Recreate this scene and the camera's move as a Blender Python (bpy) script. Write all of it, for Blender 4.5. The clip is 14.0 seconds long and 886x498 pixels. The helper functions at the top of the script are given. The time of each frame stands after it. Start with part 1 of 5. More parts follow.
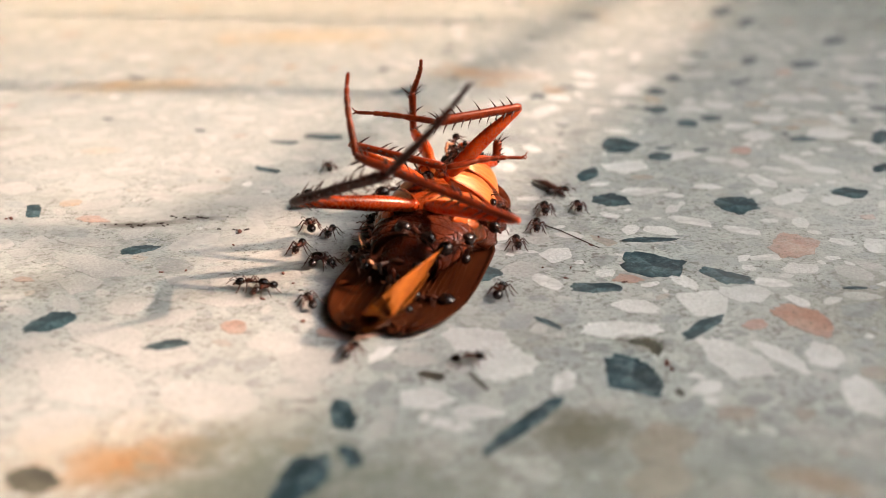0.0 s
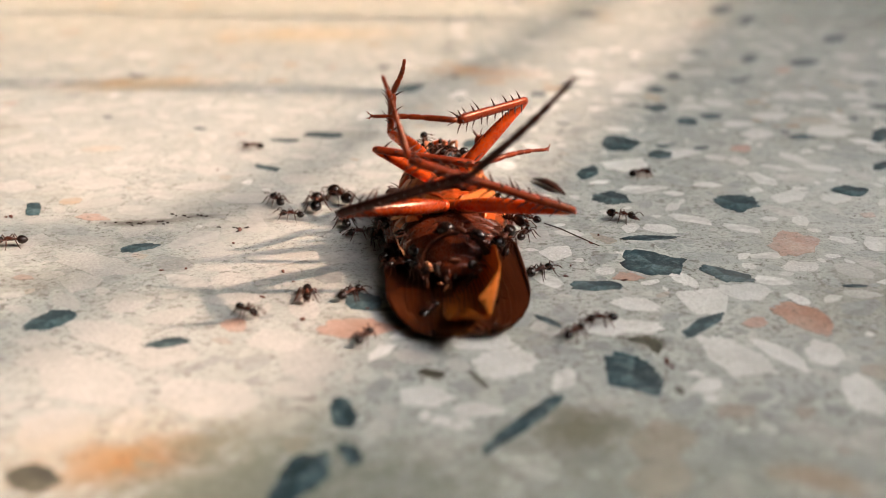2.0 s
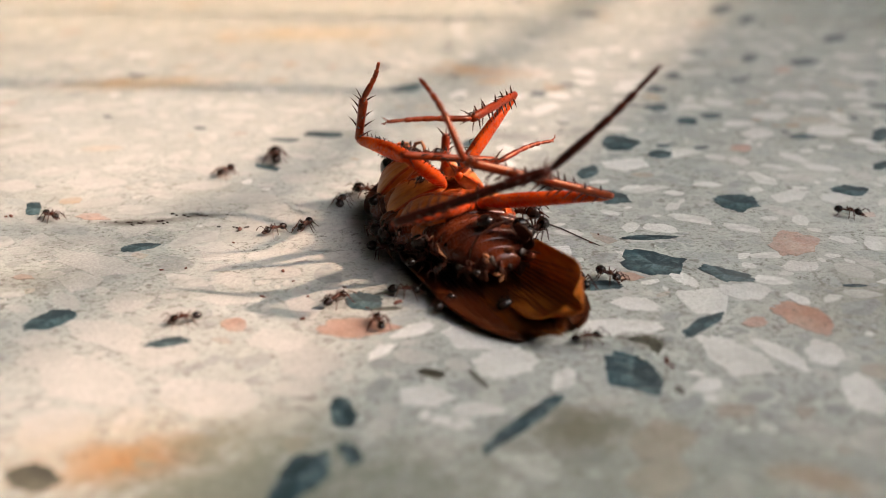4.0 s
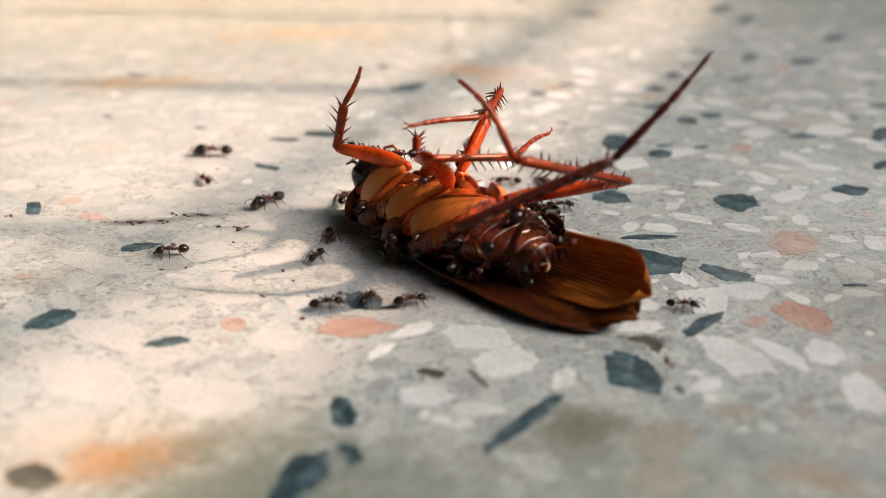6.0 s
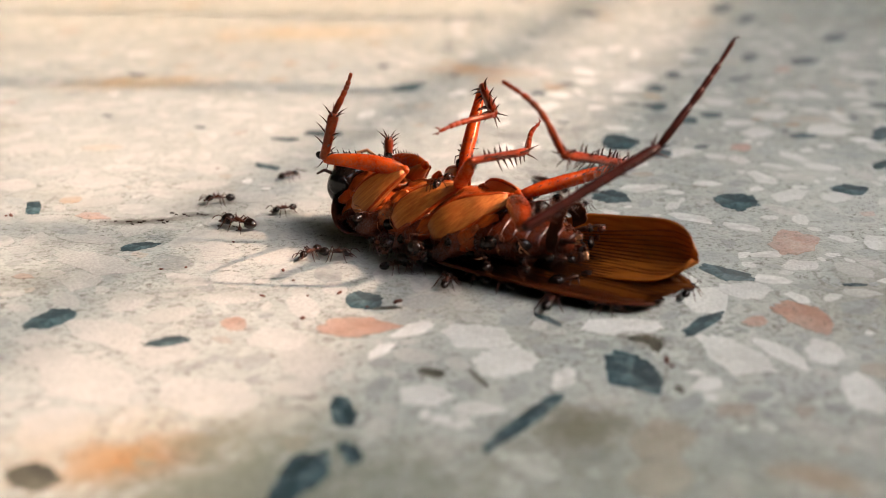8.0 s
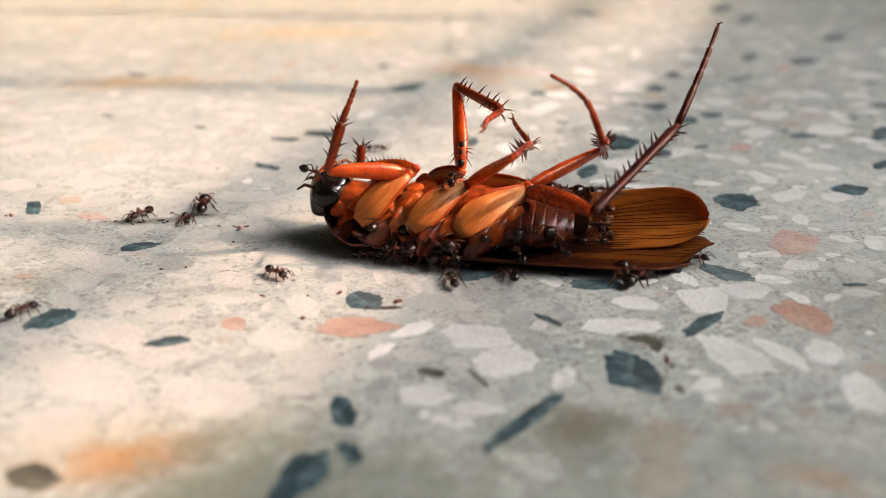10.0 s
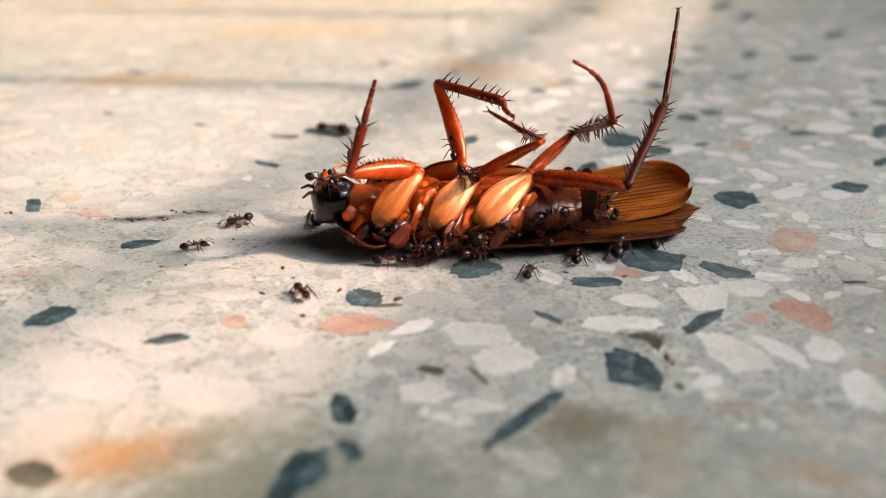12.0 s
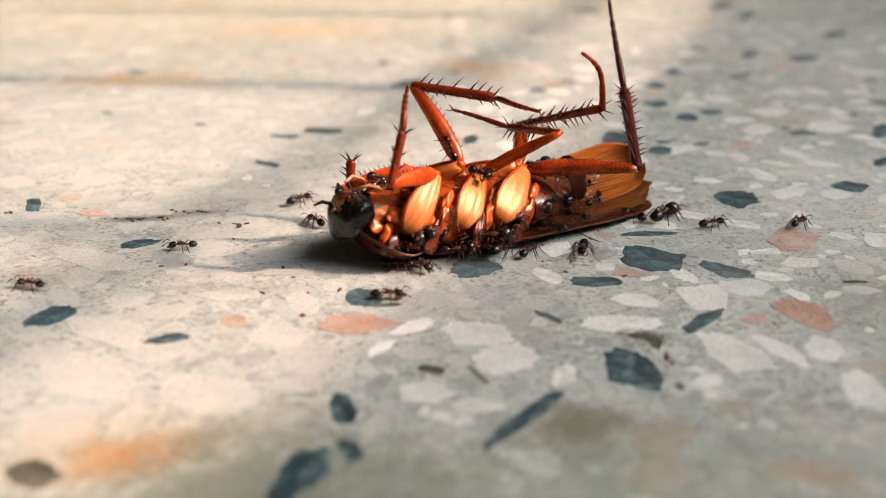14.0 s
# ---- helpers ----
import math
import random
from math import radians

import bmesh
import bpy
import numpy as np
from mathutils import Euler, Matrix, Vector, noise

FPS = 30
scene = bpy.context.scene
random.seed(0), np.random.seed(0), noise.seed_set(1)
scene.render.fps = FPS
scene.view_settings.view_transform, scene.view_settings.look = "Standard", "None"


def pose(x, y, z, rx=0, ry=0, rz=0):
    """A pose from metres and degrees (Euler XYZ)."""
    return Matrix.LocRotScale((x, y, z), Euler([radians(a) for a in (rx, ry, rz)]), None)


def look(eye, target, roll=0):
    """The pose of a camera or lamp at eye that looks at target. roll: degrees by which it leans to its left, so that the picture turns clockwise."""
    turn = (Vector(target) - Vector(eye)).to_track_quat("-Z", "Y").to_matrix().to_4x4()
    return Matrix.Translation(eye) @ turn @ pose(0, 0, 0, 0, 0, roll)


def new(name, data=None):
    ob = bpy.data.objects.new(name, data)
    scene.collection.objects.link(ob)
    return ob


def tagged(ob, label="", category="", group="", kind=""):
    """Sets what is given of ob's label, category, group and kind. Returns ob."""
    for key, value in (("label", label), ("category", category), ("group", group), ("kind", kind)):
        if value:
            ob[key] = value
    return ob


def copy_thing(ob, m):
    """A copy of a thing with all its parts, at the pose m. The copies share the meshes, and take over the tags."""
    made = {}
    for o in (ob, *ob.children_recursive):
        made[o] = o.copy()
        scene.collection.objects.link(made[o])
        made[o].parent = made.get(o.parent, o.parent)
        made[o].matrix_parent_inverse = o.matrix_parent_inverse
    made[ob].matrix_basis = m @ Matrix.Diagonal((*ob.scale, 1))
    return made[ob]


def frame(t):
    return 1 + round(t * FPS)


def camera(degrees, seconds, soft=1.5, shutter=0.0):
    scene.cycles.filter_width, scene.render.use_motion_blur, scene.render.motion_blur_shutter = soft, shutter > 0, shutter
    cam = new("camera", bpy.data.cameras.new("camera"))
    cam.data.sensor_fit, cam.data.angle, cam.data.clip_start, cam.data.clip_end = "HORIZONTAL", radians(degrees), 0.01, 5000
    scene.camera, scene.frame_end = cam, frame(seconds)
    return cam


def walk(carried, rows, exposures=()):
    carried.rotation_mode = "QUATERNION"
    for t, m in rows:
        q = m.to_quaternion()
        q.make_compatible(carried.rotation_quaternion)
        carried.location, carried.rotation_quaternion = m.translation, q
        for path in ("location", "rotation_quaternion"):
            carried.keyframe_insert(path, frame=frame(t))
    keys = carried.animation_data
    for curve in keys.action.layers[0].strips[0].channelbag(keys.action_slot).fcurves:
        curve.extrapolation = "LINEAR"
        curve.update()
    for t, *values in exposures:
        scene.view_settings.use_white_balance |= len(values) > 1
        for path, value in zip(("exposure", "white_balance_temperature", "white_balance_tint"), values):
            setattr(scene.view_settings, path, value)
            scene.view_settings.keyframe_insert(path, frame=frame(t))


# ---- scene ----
MM = 0.001
U = 0.00125            # the insect is drawn in units of 1.25 mm

# ---------------------------------------------------------------- camera
EYE = (0.0, -0.0940, 0.03775)
TILT = 21.288          # degrees below the horizontal
cam = camera(43.32, 14.0, 0.9)
cam.data.dof.use_dof = True
cam.data.dof.focus_distance = 0.103
cam.data.dof.aperture_fstop = 23.5
# seconds, added tilt in hundredths of a degree: the phone sags a little
SAG = ((0, 0), (0.5, 0), (1, 7), (1.5, 12), (2, 10), (2.5, 13), (3, 14.5), (5.5, 7.5), (6, 14), (6.5, 13),
       (7, 20), (7.5, 16), (8, 16), (10.5, 16), (11, 15), (11.5, 25), (12, 29), (12.5, 35), (13, 35), (13.5, 33), (14, 31))
# the phone's meter: seconds, stops, kelvin
METER = ((0, 0, 6000), (1.5, 0, 6050), (2, -0.1, 6080), (2.5, -0.18, 6090), (3.2, -0.19, 6100), (5.3, -0.02, 5900), (7.5, 0, 5900), (8, -0.04, 6000),
         (10.5, 0, 5900), (12.5, 0, 5950), (13, -0.06, 6050), (14, -0.04, 6000))
walk(cam, [(t, pose(*EYE, 90 - TILT - s / 100, 0, 0)) for t, s in SAG],
     exposures=[(t, 2.68 + e, k, 7.5) for t, e, k in METER])

# ---------------------------------------------------------------- light
SUN_AZ, SUN_EL = radians(-6), radians(33.5)
SUN_DIR = Vector((math.cos(SUN_EL) * math.cos(SUN_AZ), math.cos(SUN_EL) * math.sin(SUN_AZ), math.sin(SUN_EL)))
world = bpy.data.worlds.new("world")
scene.world = world
world.use_nodes = True
sky = world.node_tree.nodes.new("ShaderNodeTexSky")
sky.sky_type = "NISHITA"
sky.sun_disc = False
sky.dust_density, sky.ozone_density = 4.0, 0.5
sky.sun_elevation, sky.sun_rotation = SUN_EL, math.pi / 2 - SUN_AZ
background = world.node_tree.nodes["Background"]
world.node_tree.links.new(sky.outputs[0], background.inputs[0])
background.inputs[1].default_value = 0.15
lamp = bpy.data.lights.new("sun", "SUN")
lamp.energy, lamp.angle, lamp.color = 1.26, radians(0.55), (1.0, 0.67, 0.49)
sun = new("sun", lamp)
sun.matrix_world = look(SUN_DIR * 5, (0, 0, 0))

# ---------------------------------------------------------------- materials
class Nodes:
    """A node material under construction."""

    def __init__(self, name):
        self.mat = bpy.data.materials.new(name)
        self.mat.use_nodes = True
        self.tree = self.mat.node_tree
        self.bsdf = self.tree.nodes["Principled BSDF"]
        self.out = self.tree.nodes["Material Output"]

    def add(self, kind, **values):
        n = self.tree.nodes.new("ShaderNode" + kind)
        for key, value in values.items():
            if key.startswith("i"):
                n.inputs[int(key[1:])].default_value = value
        return n

    def link(self, a, b):
        self.tree.links.new(a, b)

    def coords(self):
        return self.add("TexCoord").outputs["Object"]

    def noise(self, scale, detail=4.0, rough=0.6, at=None):
        n = self.add("TexNoise")
        n.inputs["Scale"].default_value, n.inputs["Detail"].default_value, n.inputs["Roughness"].default_value = scale, detail, rough
        self.link(at if at is not None else self.coords(), n.inputs["Vector"])
        return n.outputs["Fac"]

    def ramp(self, fac, stops):
        n = self.add("ValToRGB")
        e = n.color_ramp.elements
        while len(e) < len(stops):
            e.new(0.5)
        for item, (at, col) in zip(e, stops):
            item.position = at
            item.color = (*col, 1) if len(col) == 3 else col
        self.link(fac, n.inputs[0])
        return n.outputs[0]

    def mix(self, fac, a, b, mode="MIX"):
        n = self.tree.nodes.new("ShaderNodeMix")
        n.data_type, n.blend_type = "RGBA", mode
        for sock, value in ((n.inputs[0], fac), (n.inputs[6], a), (n.inputs[7], b)):
            if isinstance(value, (int, float)):
                sock.default_value = value
            elif isinstance(value, tuple):
                sock.default_value = (*value, 1)
            else:
                self.link(value, sock)
        return n.outputs[2]

    def bump(self, height, strength, distance):
        n = self.add("Bump")
        n.inputs["Strength"].default_value, n.inputs["Distance"].default_value = strength, distance
        self.link(height, n.inputs["Height"])
        self.link(n.outputs[0], self.bsdf.inputs["Normal"])


def grey(v):
    return (v, v, v)


# stains in the floor, and light and shade painted as patches: x, y, half length, half width in millimetres, turn in
# degrees, strength, colour
STAINS_AND_SHADING = (
    (-19.5, -34.0, 6.5, 3.6, 12, 0.95, (0.31, 0.13, 0.030)), (-15.8, -31.8, 4.0, 1.5, 25, 0.75, (0.13, 0.10, 0.05)), (-22.0, -32.5, 10.0, 6.0, 20, 0.4, (0.36, 0.26, 0.14)),
    (9.0, -30.0, 4.6, 3.6, 18, 0.95, (0.080, 0.068, 0.036)), (9.0, -31.0, 9.0, 6.0, 18, 0.3, (0.22, 0.21, 0.15)),
    (15.6, -17.0, 2.6, 1.5, -35, 0.95, (0.065, 0.052, 0.026)), (23.0, -36.0, 4.2, 1.8, -20, 0.6, (0.44, 0.23, 0.11)),
    # broad near patches: green-grey grime deepened by shade painted into the colour
    (20.0, -42.0, 40.0, 16.0, 0, 0.55, (0.20, 0.215, 0.175)), (-4.0, -38.0, 16.0, 8.0, 0, 0.55, (0.17, 0.175, 0.140)),
    (-26.0, 14.0, 14.0, 4.5, 4, 0.60, (0.25, 0.26, 0.245)), (-37.0, 2.0, 6.0, 3.4, 40, 0.5, (0.25, 0.26, 0.245)), (-19.5, 5.5, 5.0, 1.8, 8, 0.5, (0.24, 0.25, 0.24)),
    (-30.3, 9.4, 4.4, 1.3, 4, 1.0, (0.045, 0.042, 0.032)), (-27.2, 10.2, 3.2, 0.9, 6, 0.85, (0.07, 0.067, 0.055)), (-24.3, 11.4, 3.0, 0.8, 4, 1.0, (0.045, 0.042, 0.032)),
    # the pale first patch lifts the sunlit floor by colour; the others are smudges
    (-15.0, 4.0, 15.0, 11.0, -8, 0.42, (0.53, 0.50, 0.44)), (-36.0, -5.0, 8.0, 4.0, 10, 0.5, (0.20, 0.20, 0.17)), (-20.0, -8.0, 12.0, 1.6, 4, 0.35, (0.22, 0.22, 0.19)),
    # first two: shade along the near edge of the sun, painted in
    (-12.0, -31.0, 8.0, 5.0, 40, 0.6, (0.19, 0.195, 0.15)), (-13.0, -37.0, 14.0, 6.0, 18, 0.8, (0.16, 0.17, 0.13)), (-45.0, 70.0, 16.0, 6.0, 10, 0.5, (0.44, 0.27, 0.10)),
    (6.0, 78.0, 12.0, 5.0, -12, 0.5, (0.40, 0.22, 0.09)), (-24.0, 110.0, 22.0, 9.0, 5, 0.5, (0.44, 0.28, 0.11)),
    (-60.0, 45.0, 8.0, 2.5, 10, 0.7, (0.12, 0.11, 0.08)), (-14.0, 42.0, 8.0, 3.0, -5, 0.5, (0.18, 0.17, 0.13)),
    # pale tones lift the sunny side, sunlight painted into the colour
    (-26.0, -21.0, 20.0, 13.0, 8, 0.26, (0.48, 0.465, 0.425)), (-34.0, 38.0, 44.0, 34.0, -12, 0.36, (0.49, 0.475, 0.43)),
    # lightens the floor at the right
    (46.0, 12.0, 18.0, 22.0, 0, 0.45, (0.56, 0.57, 0.53)),
    # far floor: yellower at left; at right the dimmer light painted as dark green
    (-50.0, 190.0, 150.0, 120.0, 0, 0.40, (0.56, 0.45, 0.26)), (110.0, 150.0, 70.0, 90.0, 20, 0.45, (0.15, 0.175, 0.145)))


def stain_or_shading(k, col, at, x, y, a, b, turn, strength, colour):
    """One ragged patch, dirt as well as painted light and shade, that runs out unevenly at its edge."""
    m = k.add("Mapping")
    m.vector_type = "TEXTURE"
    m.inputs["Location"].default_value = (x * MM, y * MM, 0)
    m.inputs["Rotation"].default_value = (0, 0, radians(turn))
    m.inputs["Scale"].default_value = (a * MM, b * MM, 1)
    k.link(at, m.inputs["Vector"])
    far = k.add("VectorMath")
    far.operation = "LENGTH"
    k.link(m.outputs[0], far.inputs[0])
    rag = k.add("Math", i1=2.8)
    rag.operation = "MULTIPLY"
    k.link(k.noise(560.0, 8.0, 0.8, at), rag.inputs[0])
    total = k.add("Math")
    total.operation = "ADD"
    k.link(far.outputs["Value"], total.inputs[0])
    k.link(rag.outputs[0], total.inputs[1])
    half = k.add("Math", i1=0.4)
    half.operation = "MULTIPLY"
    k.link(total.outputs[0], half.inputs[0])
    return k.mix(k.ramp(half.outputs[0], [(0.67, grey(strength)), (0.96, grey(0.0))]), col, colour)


def soiled_and_shaded(k, col, amount=0.6, stained_shaded=True):
    """Dust, traffic film, stains, painted light and shade, and grit that lie over cement and chips alike."""
    at = k.add("NewGeometry").outputs["Position"]
    film = k.noise(55.0, 9.0, 0.68, at)
    col = k.mix(k.ramp(film, [(0.46, grey(0.0)), (0.72, grey(amount * 0.85))]), col, (0.47, 0.47, 0.43))
    smear = k.noise(170.0, 8.0, 0.74, at)
    col = k.mix(k.ramp(smear, [(0.50, grey(0.0)), (0.68, grey(amount * 0.7))]), col, (0.25, 0.245, 0.21))
    if stained_shaded:
        for s in STAINS_AND_SHADING:
            col = stain_or_shading(k, col, at, *s)
    grit = k.noise(1700.0, 4.0, 0.8, at)
    patch = k.noise(130.0, 5.0, 0.65, at)
    where = k.mix(1.0, k.ramp(grit, [(0.53, grey(0.0)), (0.60, grey(1.0))]), k.ramp(patch, [(0.38, grey(0.0)), (0.60, grey(amount * 1.5))]), "MULTIPLY")
    return k.mix(where, col, (0.10, 0.09, 0.07))


def stone_mat(name, light, dark, rough=0.42, grain=900.0, soil=0.6, dull=0.62, worn=0.0):
    """A polished stone chip: mottled, faintly scratched, each a little lighter or darker than the next."""
    k = Nodes(name)
    big = k.noise(260.0, 5.0, 0.65)
    fine = k.noise(grain * 4, 3.0, 0.7)
    col = k.ramp(big, [(0.36, dark), (0.64, light)])
    col = k.mix(0.45, col, k.ramp(fine, [(0.35, grey(0.35)), (0.65, grey(1.0))]), "MULTIPLY")
    info = k.add("ObjectInfo")
    geo = k.add("NewGeometry")
    both = k.add("Math")
    both.operation = "ADD"
    k.link(info.outputs["Random"], both.inputs[0])
    k.link(geo.outputs["Random Per Island"], both.inputs[1])
    wrap = k.add("Math")
    wrap.operation = "FRACT"
    k.link(both.outputs[0], wrap.inputs[0])
    tone = k.ramp(wrap.outputs[0], [(0.0, grey(dull)), (1.0, grey(1.0))])
    col = k.mix(0.8, col, tone, "MULTIPLY")
    if worn > 0:  # pale chafed spots and scratches
        chafe = k.noise(620.0, 9.0, 0.82)
        col = k.mix(k.ramp(chafe, [(0.50, grey(0.0)), (0.68, grey(worn))]), col, (0.30, 0.36, 0.37))
    col = soiled_and_shaded(k, col, soil, soil > 0.2)
    k.link(col, k.bsdf.inputs["Base Color"])
    k.link(k.ramp(fine, [(0.3, grey(rough + 0.12)), (0.7, grey(rough - 0.05))]), k.bsdf.inputs["Roughness"])
    k.bump(fine, 0.25, 0.00006)
    return k.mat


def cement_mat():
    """The grey cement between the chips, full of crushed grains, with dust and pits."""
    k = Nodes("terrazzo_cement")
    at = k.coords()
    v = k.add("TexVoronoi")
    v.inputs["Scale"].default_value = 620.0
    k.link(at, v.inputs["Vector"])
    grains = k.ramp(v.outputs["Color"], [(0.0, (0.24, 0.255, 0.24)), (0.45, (0.37, 0.385, 0.36)), (0.8, (0.46, 0.47, 0.435)), (1.0, (0.56, 0.56, 0.52))])
    blot = k.noise(75.0, 6.0, 0.62, at)
    col = k.mix(k.ramp(blot, [(0.35, grey(0.75)), (0.62, grey(0.3))]), grains, (0.345, 0.36, 0.335))
    speck = k.noise(2300.0, 3.0, 0.75, at)
    col = k.mix(0.7, col, k.ramp(speck, [(0.33, grey(0.45)), (0.5, grey(1.0))]), "MULTIPLY")
    pits = k.noise(900.0, 2.0, 0.5, at)
    col = k.mix(k.ramp(pits, [(0.60, grey(0.0)), (0.66, grey(0.75))]), col, (0.13, 0.125, 0.10))
    tint = k.noise(38.0, 4.0, 0.55, at)
    col = k.mix(k.ramp(tint, [(0.56, grey(0.0)), (0.72, grey(0.45))]), col, (0.20, 0.17, 0.11))
    col = soiled_and_shaded(k, col)
    k.link(col, k.bsdf.inputs["Base Color"])
    k.link(k.ramp(speck, [(0.3, grey(0.72)), (0.7, grey(0.48))]), k.bsdf.inputs["Roughness"])
    k.bump(speck, 0.5, 0.00012)
    return k.mat


def plain_mat(name, a, b, scale, rough=0.6, metal=0.0):
    k = Nodes(name)
    k.link(k.ramp(k.noise(scale), [(0.3, a), (0.7, b)]), k.bsdf.inputs["Base Color"])
    k.bsdf.inputs["Roughness"].default_value = rough
    k.bsdf.inputs["Metallic"].default_value = metal
    return k.mat


def chitin_mat(name, light, dark, rough=0.28, glow=0.25, scale=420.0, spec=0.32, streak=False, sheen=(1.0, 1.0, 1.0)):
    """Insect cuticle: glossy, thin enough for light to seep through it."""
    k = Nodes(name)
    at = None
    if streak:  # fibres that run from the side of the body to the hip
        split = k.add("SeparateXYZ")
        k.link(k.coords(), split.inputs[0])
        add = k.add("Math")
        add.operation = "ADD"
        k.link(split.outputs[0], add.inputs[0])
        k.link(split.outputs[2], add.inputs[1])
        slow = k.add("Math")
        slow.operation = "MULTIPLY"
        k.link(split.outputs[1], slow.inputs[0])
        slow.inputs[1].default_value = 0.35
        join = k.add("CombineXYZ")
        k.link(add.outputs[0], join.inputs[0])
        k.link(slow.outputs[0], join.inputs[1])
        at = join.outputs[0]
    n = k.noise(scale, 5.0, 0.6, at)
    fine = k.noise(scale * 9, 3.0, 0.6)
    col = k.ramp(n, [(0.32, dark), (0.66, light)])
    col = k.mix(0.55, col, k.ramp(fine, [(0.35, grey(0.4)), (0.6, grey(1.0))]), "MULTIPLY")
    k.link(col, k.bsdf.inputs["Base Color"])
    k.link(k.ramp(fine, [(0.3, grey(rough + 0.14)), (0.7, grey(rough))]), k.bsdf.inputs["Roughness"])
    k.bsdf.inputs["Specular IOR Level"].default_value = spec
    k.bsdf.inputs["Specular Tint"].default_value = (*sheen, 1)
    if streak:
        k.bump(n, 0.28, 0.00008)
    else:
        k.bump(fine, 0.35, 0.00005)
    if glow > 0:
        tr = k.add("BsdfTranslucent")
        k.link(col, tr.inputs[0])
        m = k.add("MixShader")
        m.inputs[0].default_value = glow
        k.link(k.bsdf.outputs[0], m.inputs[1])
        k.link(tr.outputs[0], m.inputs[2])
        k.link(m.outputs[0], k.out.inputs[0])
    return k.mat


def wing_mat(name, light, dark, clear):
    """A leathery wing: amber, veined along its length, lit through."""
    k = Nodes(name)
    at = k.coords()
    m = k.add("Mapping")
    m.inputs["Scale"].default_value = (0.12, 1.0, 1.0)
    k.link(at, m.inputs["Vector"])
    n = k.noise(2200.0, 4.0, 0.6, m.outputs[0])
    col = k.ramp(n, [(0.3, dark), (0.68, light)])
    k.link(col, k.bsdf.inputs["Base Color"])
    k.bsdf.inputs["Roughness"].default_value = 0.38
    k.bsdf.inputs["Specular IOR Level"].default_value = 0.10
    k.bump(n, 0.4, 0.00008)
    tr = k.add("BsdfTranslucent")
    k.link(col, tr.inputs[0])
    mix = k.add("MixShader")
    mix.inputs[0].default_value = clear
    k.link(k.bsdf.outputs[0], mix.inputs[1])
    k.link(tr.outputs[0], mix.inputs[2])
    k.link(mix.outputs[0], k.out.inputs[0])
    return k.mat


STONE = {
    "dark": stone_mat("slate_chip", (0.024, 0.078, 0.095), (0.004, 0.018, 0.025), rough=0.58, grain=500.0, soil=0.14, worn=0.55),
    "moss": stone_mat("mossy_chip", (0.12, 0.11, 0.075), (0.03, 0.030, 0.020), soil=0.2),
    "pink": stone_mat("pink_chip", (0.53, 0.335, 0.255), (0.42, 0.235, 0.17), soil=0.45),
    "rust": stone_mat("rust_chip", (0.50, 0.34, 0.20), (0.38, 0.27, 0.17)),
    "tan": stone_mat("tan_chip", (0.52, 0.45, 0.37), (0.38, 0.33, 0.27)),
    "white": stone_mat("marble_chip", (0.76, 0.755, 0.72), (0.62, 0.62, 0.59), soil=0.21, dull=0.80),
    # same marble, darkened in its colour where full sun would bleach it
    "cream": stone_mat("toned_marble_chip", (0.525, 0.51, 0.475), (0.44, 0.43, 0.40), soil=0.26, dull=0.84),
    "grey": stone_mat("grey_chip", (0.40, 0.415, 0.40), (0.28, 0.30, 0.29)),
}
CEMENT = cement_mat()
PLASTER = plain_mat("plaster", (0.62, 0.60, 0.55), (0.72, 0.70, 0.65), 6.0, 0.85)
# dull green, chosen for the light the unseen walls bounce into the shade
BOUNCE_GREEN = plain_mat("green_plaster", (0.15, 0.17, 0.13), (0.20, 0.22, 0.17), 4.0, 0.85)
IRON = plain_mat("painted_iron", (0.03, 0.035, 0.03), (0.06, 0.06, 0.055), 60.0, 0.5)
LEG = chitin_mat("leg_cuticle", (0.82, 0.108, 0.008), (0.40, 0.032, 0.004), 0.21, 0.34, 520.0, 0.8, False, (1.0, 0.82, 0.58))
TIBIA = chitin_mat("tibia_cuticle", (0.30, 0.034, 0.006), (0.10, 0.011, 0.003), 0.24, 0.18, 700.0, 0.5, False, (1.0, 0.72, 0.5))
# tibia darkened in colour for the shaded side of the near hind leg
SHADED_SHIN = chitin_mat("shaded_tibia_cuticle", (0.060, 0.010, 0.006), (0.016, 0.004, 0.003), 0.32, 0.04, 900.0, 0.22, False, (1.0, 0.75, 0.65))
# femur of that same leg, its shade likewise put into the colour
SHADED_THIGH = chitin_mat("shaded_femur_cuticle", (0.44, 0.052, 0.006), (0.16, 0.015, 0.003), 0.2, 0.12, 520.0, 0.8, False, (1.0, 0.82, 0.62))
SPINE = chitin_mat("spine_cuticle", (0.07, 0.022, 0.012), (0.03, 0.011, 0.007), 0.35, 0.05)
COXA = chitin_mat("coxa_cuticle", (0.60, 0.180, 0.034), (0.38, 0.072, 0.008), 0.34, 0.07, 4200.0, 0.8, True, (1.0, 0.88, 0.50))
CREST = chitin_mat("crest_cuticle", (0.50, 0.066, 0.006), (0.20, 0.020, 0.003), 0.22, 0.14, 900.0, 0.5, False, (1.0, 0.8, 0.55))
CHEST = chitin_mat("chest_cuticle", (0.46, 0.068, 0.008), (0.12, 0.020, 0.004), 0.22, 0.08, 1100.0, 0.8, False, (1.0, 0.74, 0.45))
RIM = chitin_mat("pronotum_rim", (0.14, 0.026, 0.006), (0.020, 0.005, 0.003), 0.25, 0.12, 700.0)
BODY = chitin_mat("belly_cuticle", (0.130, 0.026, 0.008), (0.050, 0.012, 0.006), 0.20, 0.0, 700.0, 0.38, False, (1.0, 0.92, 0.96))
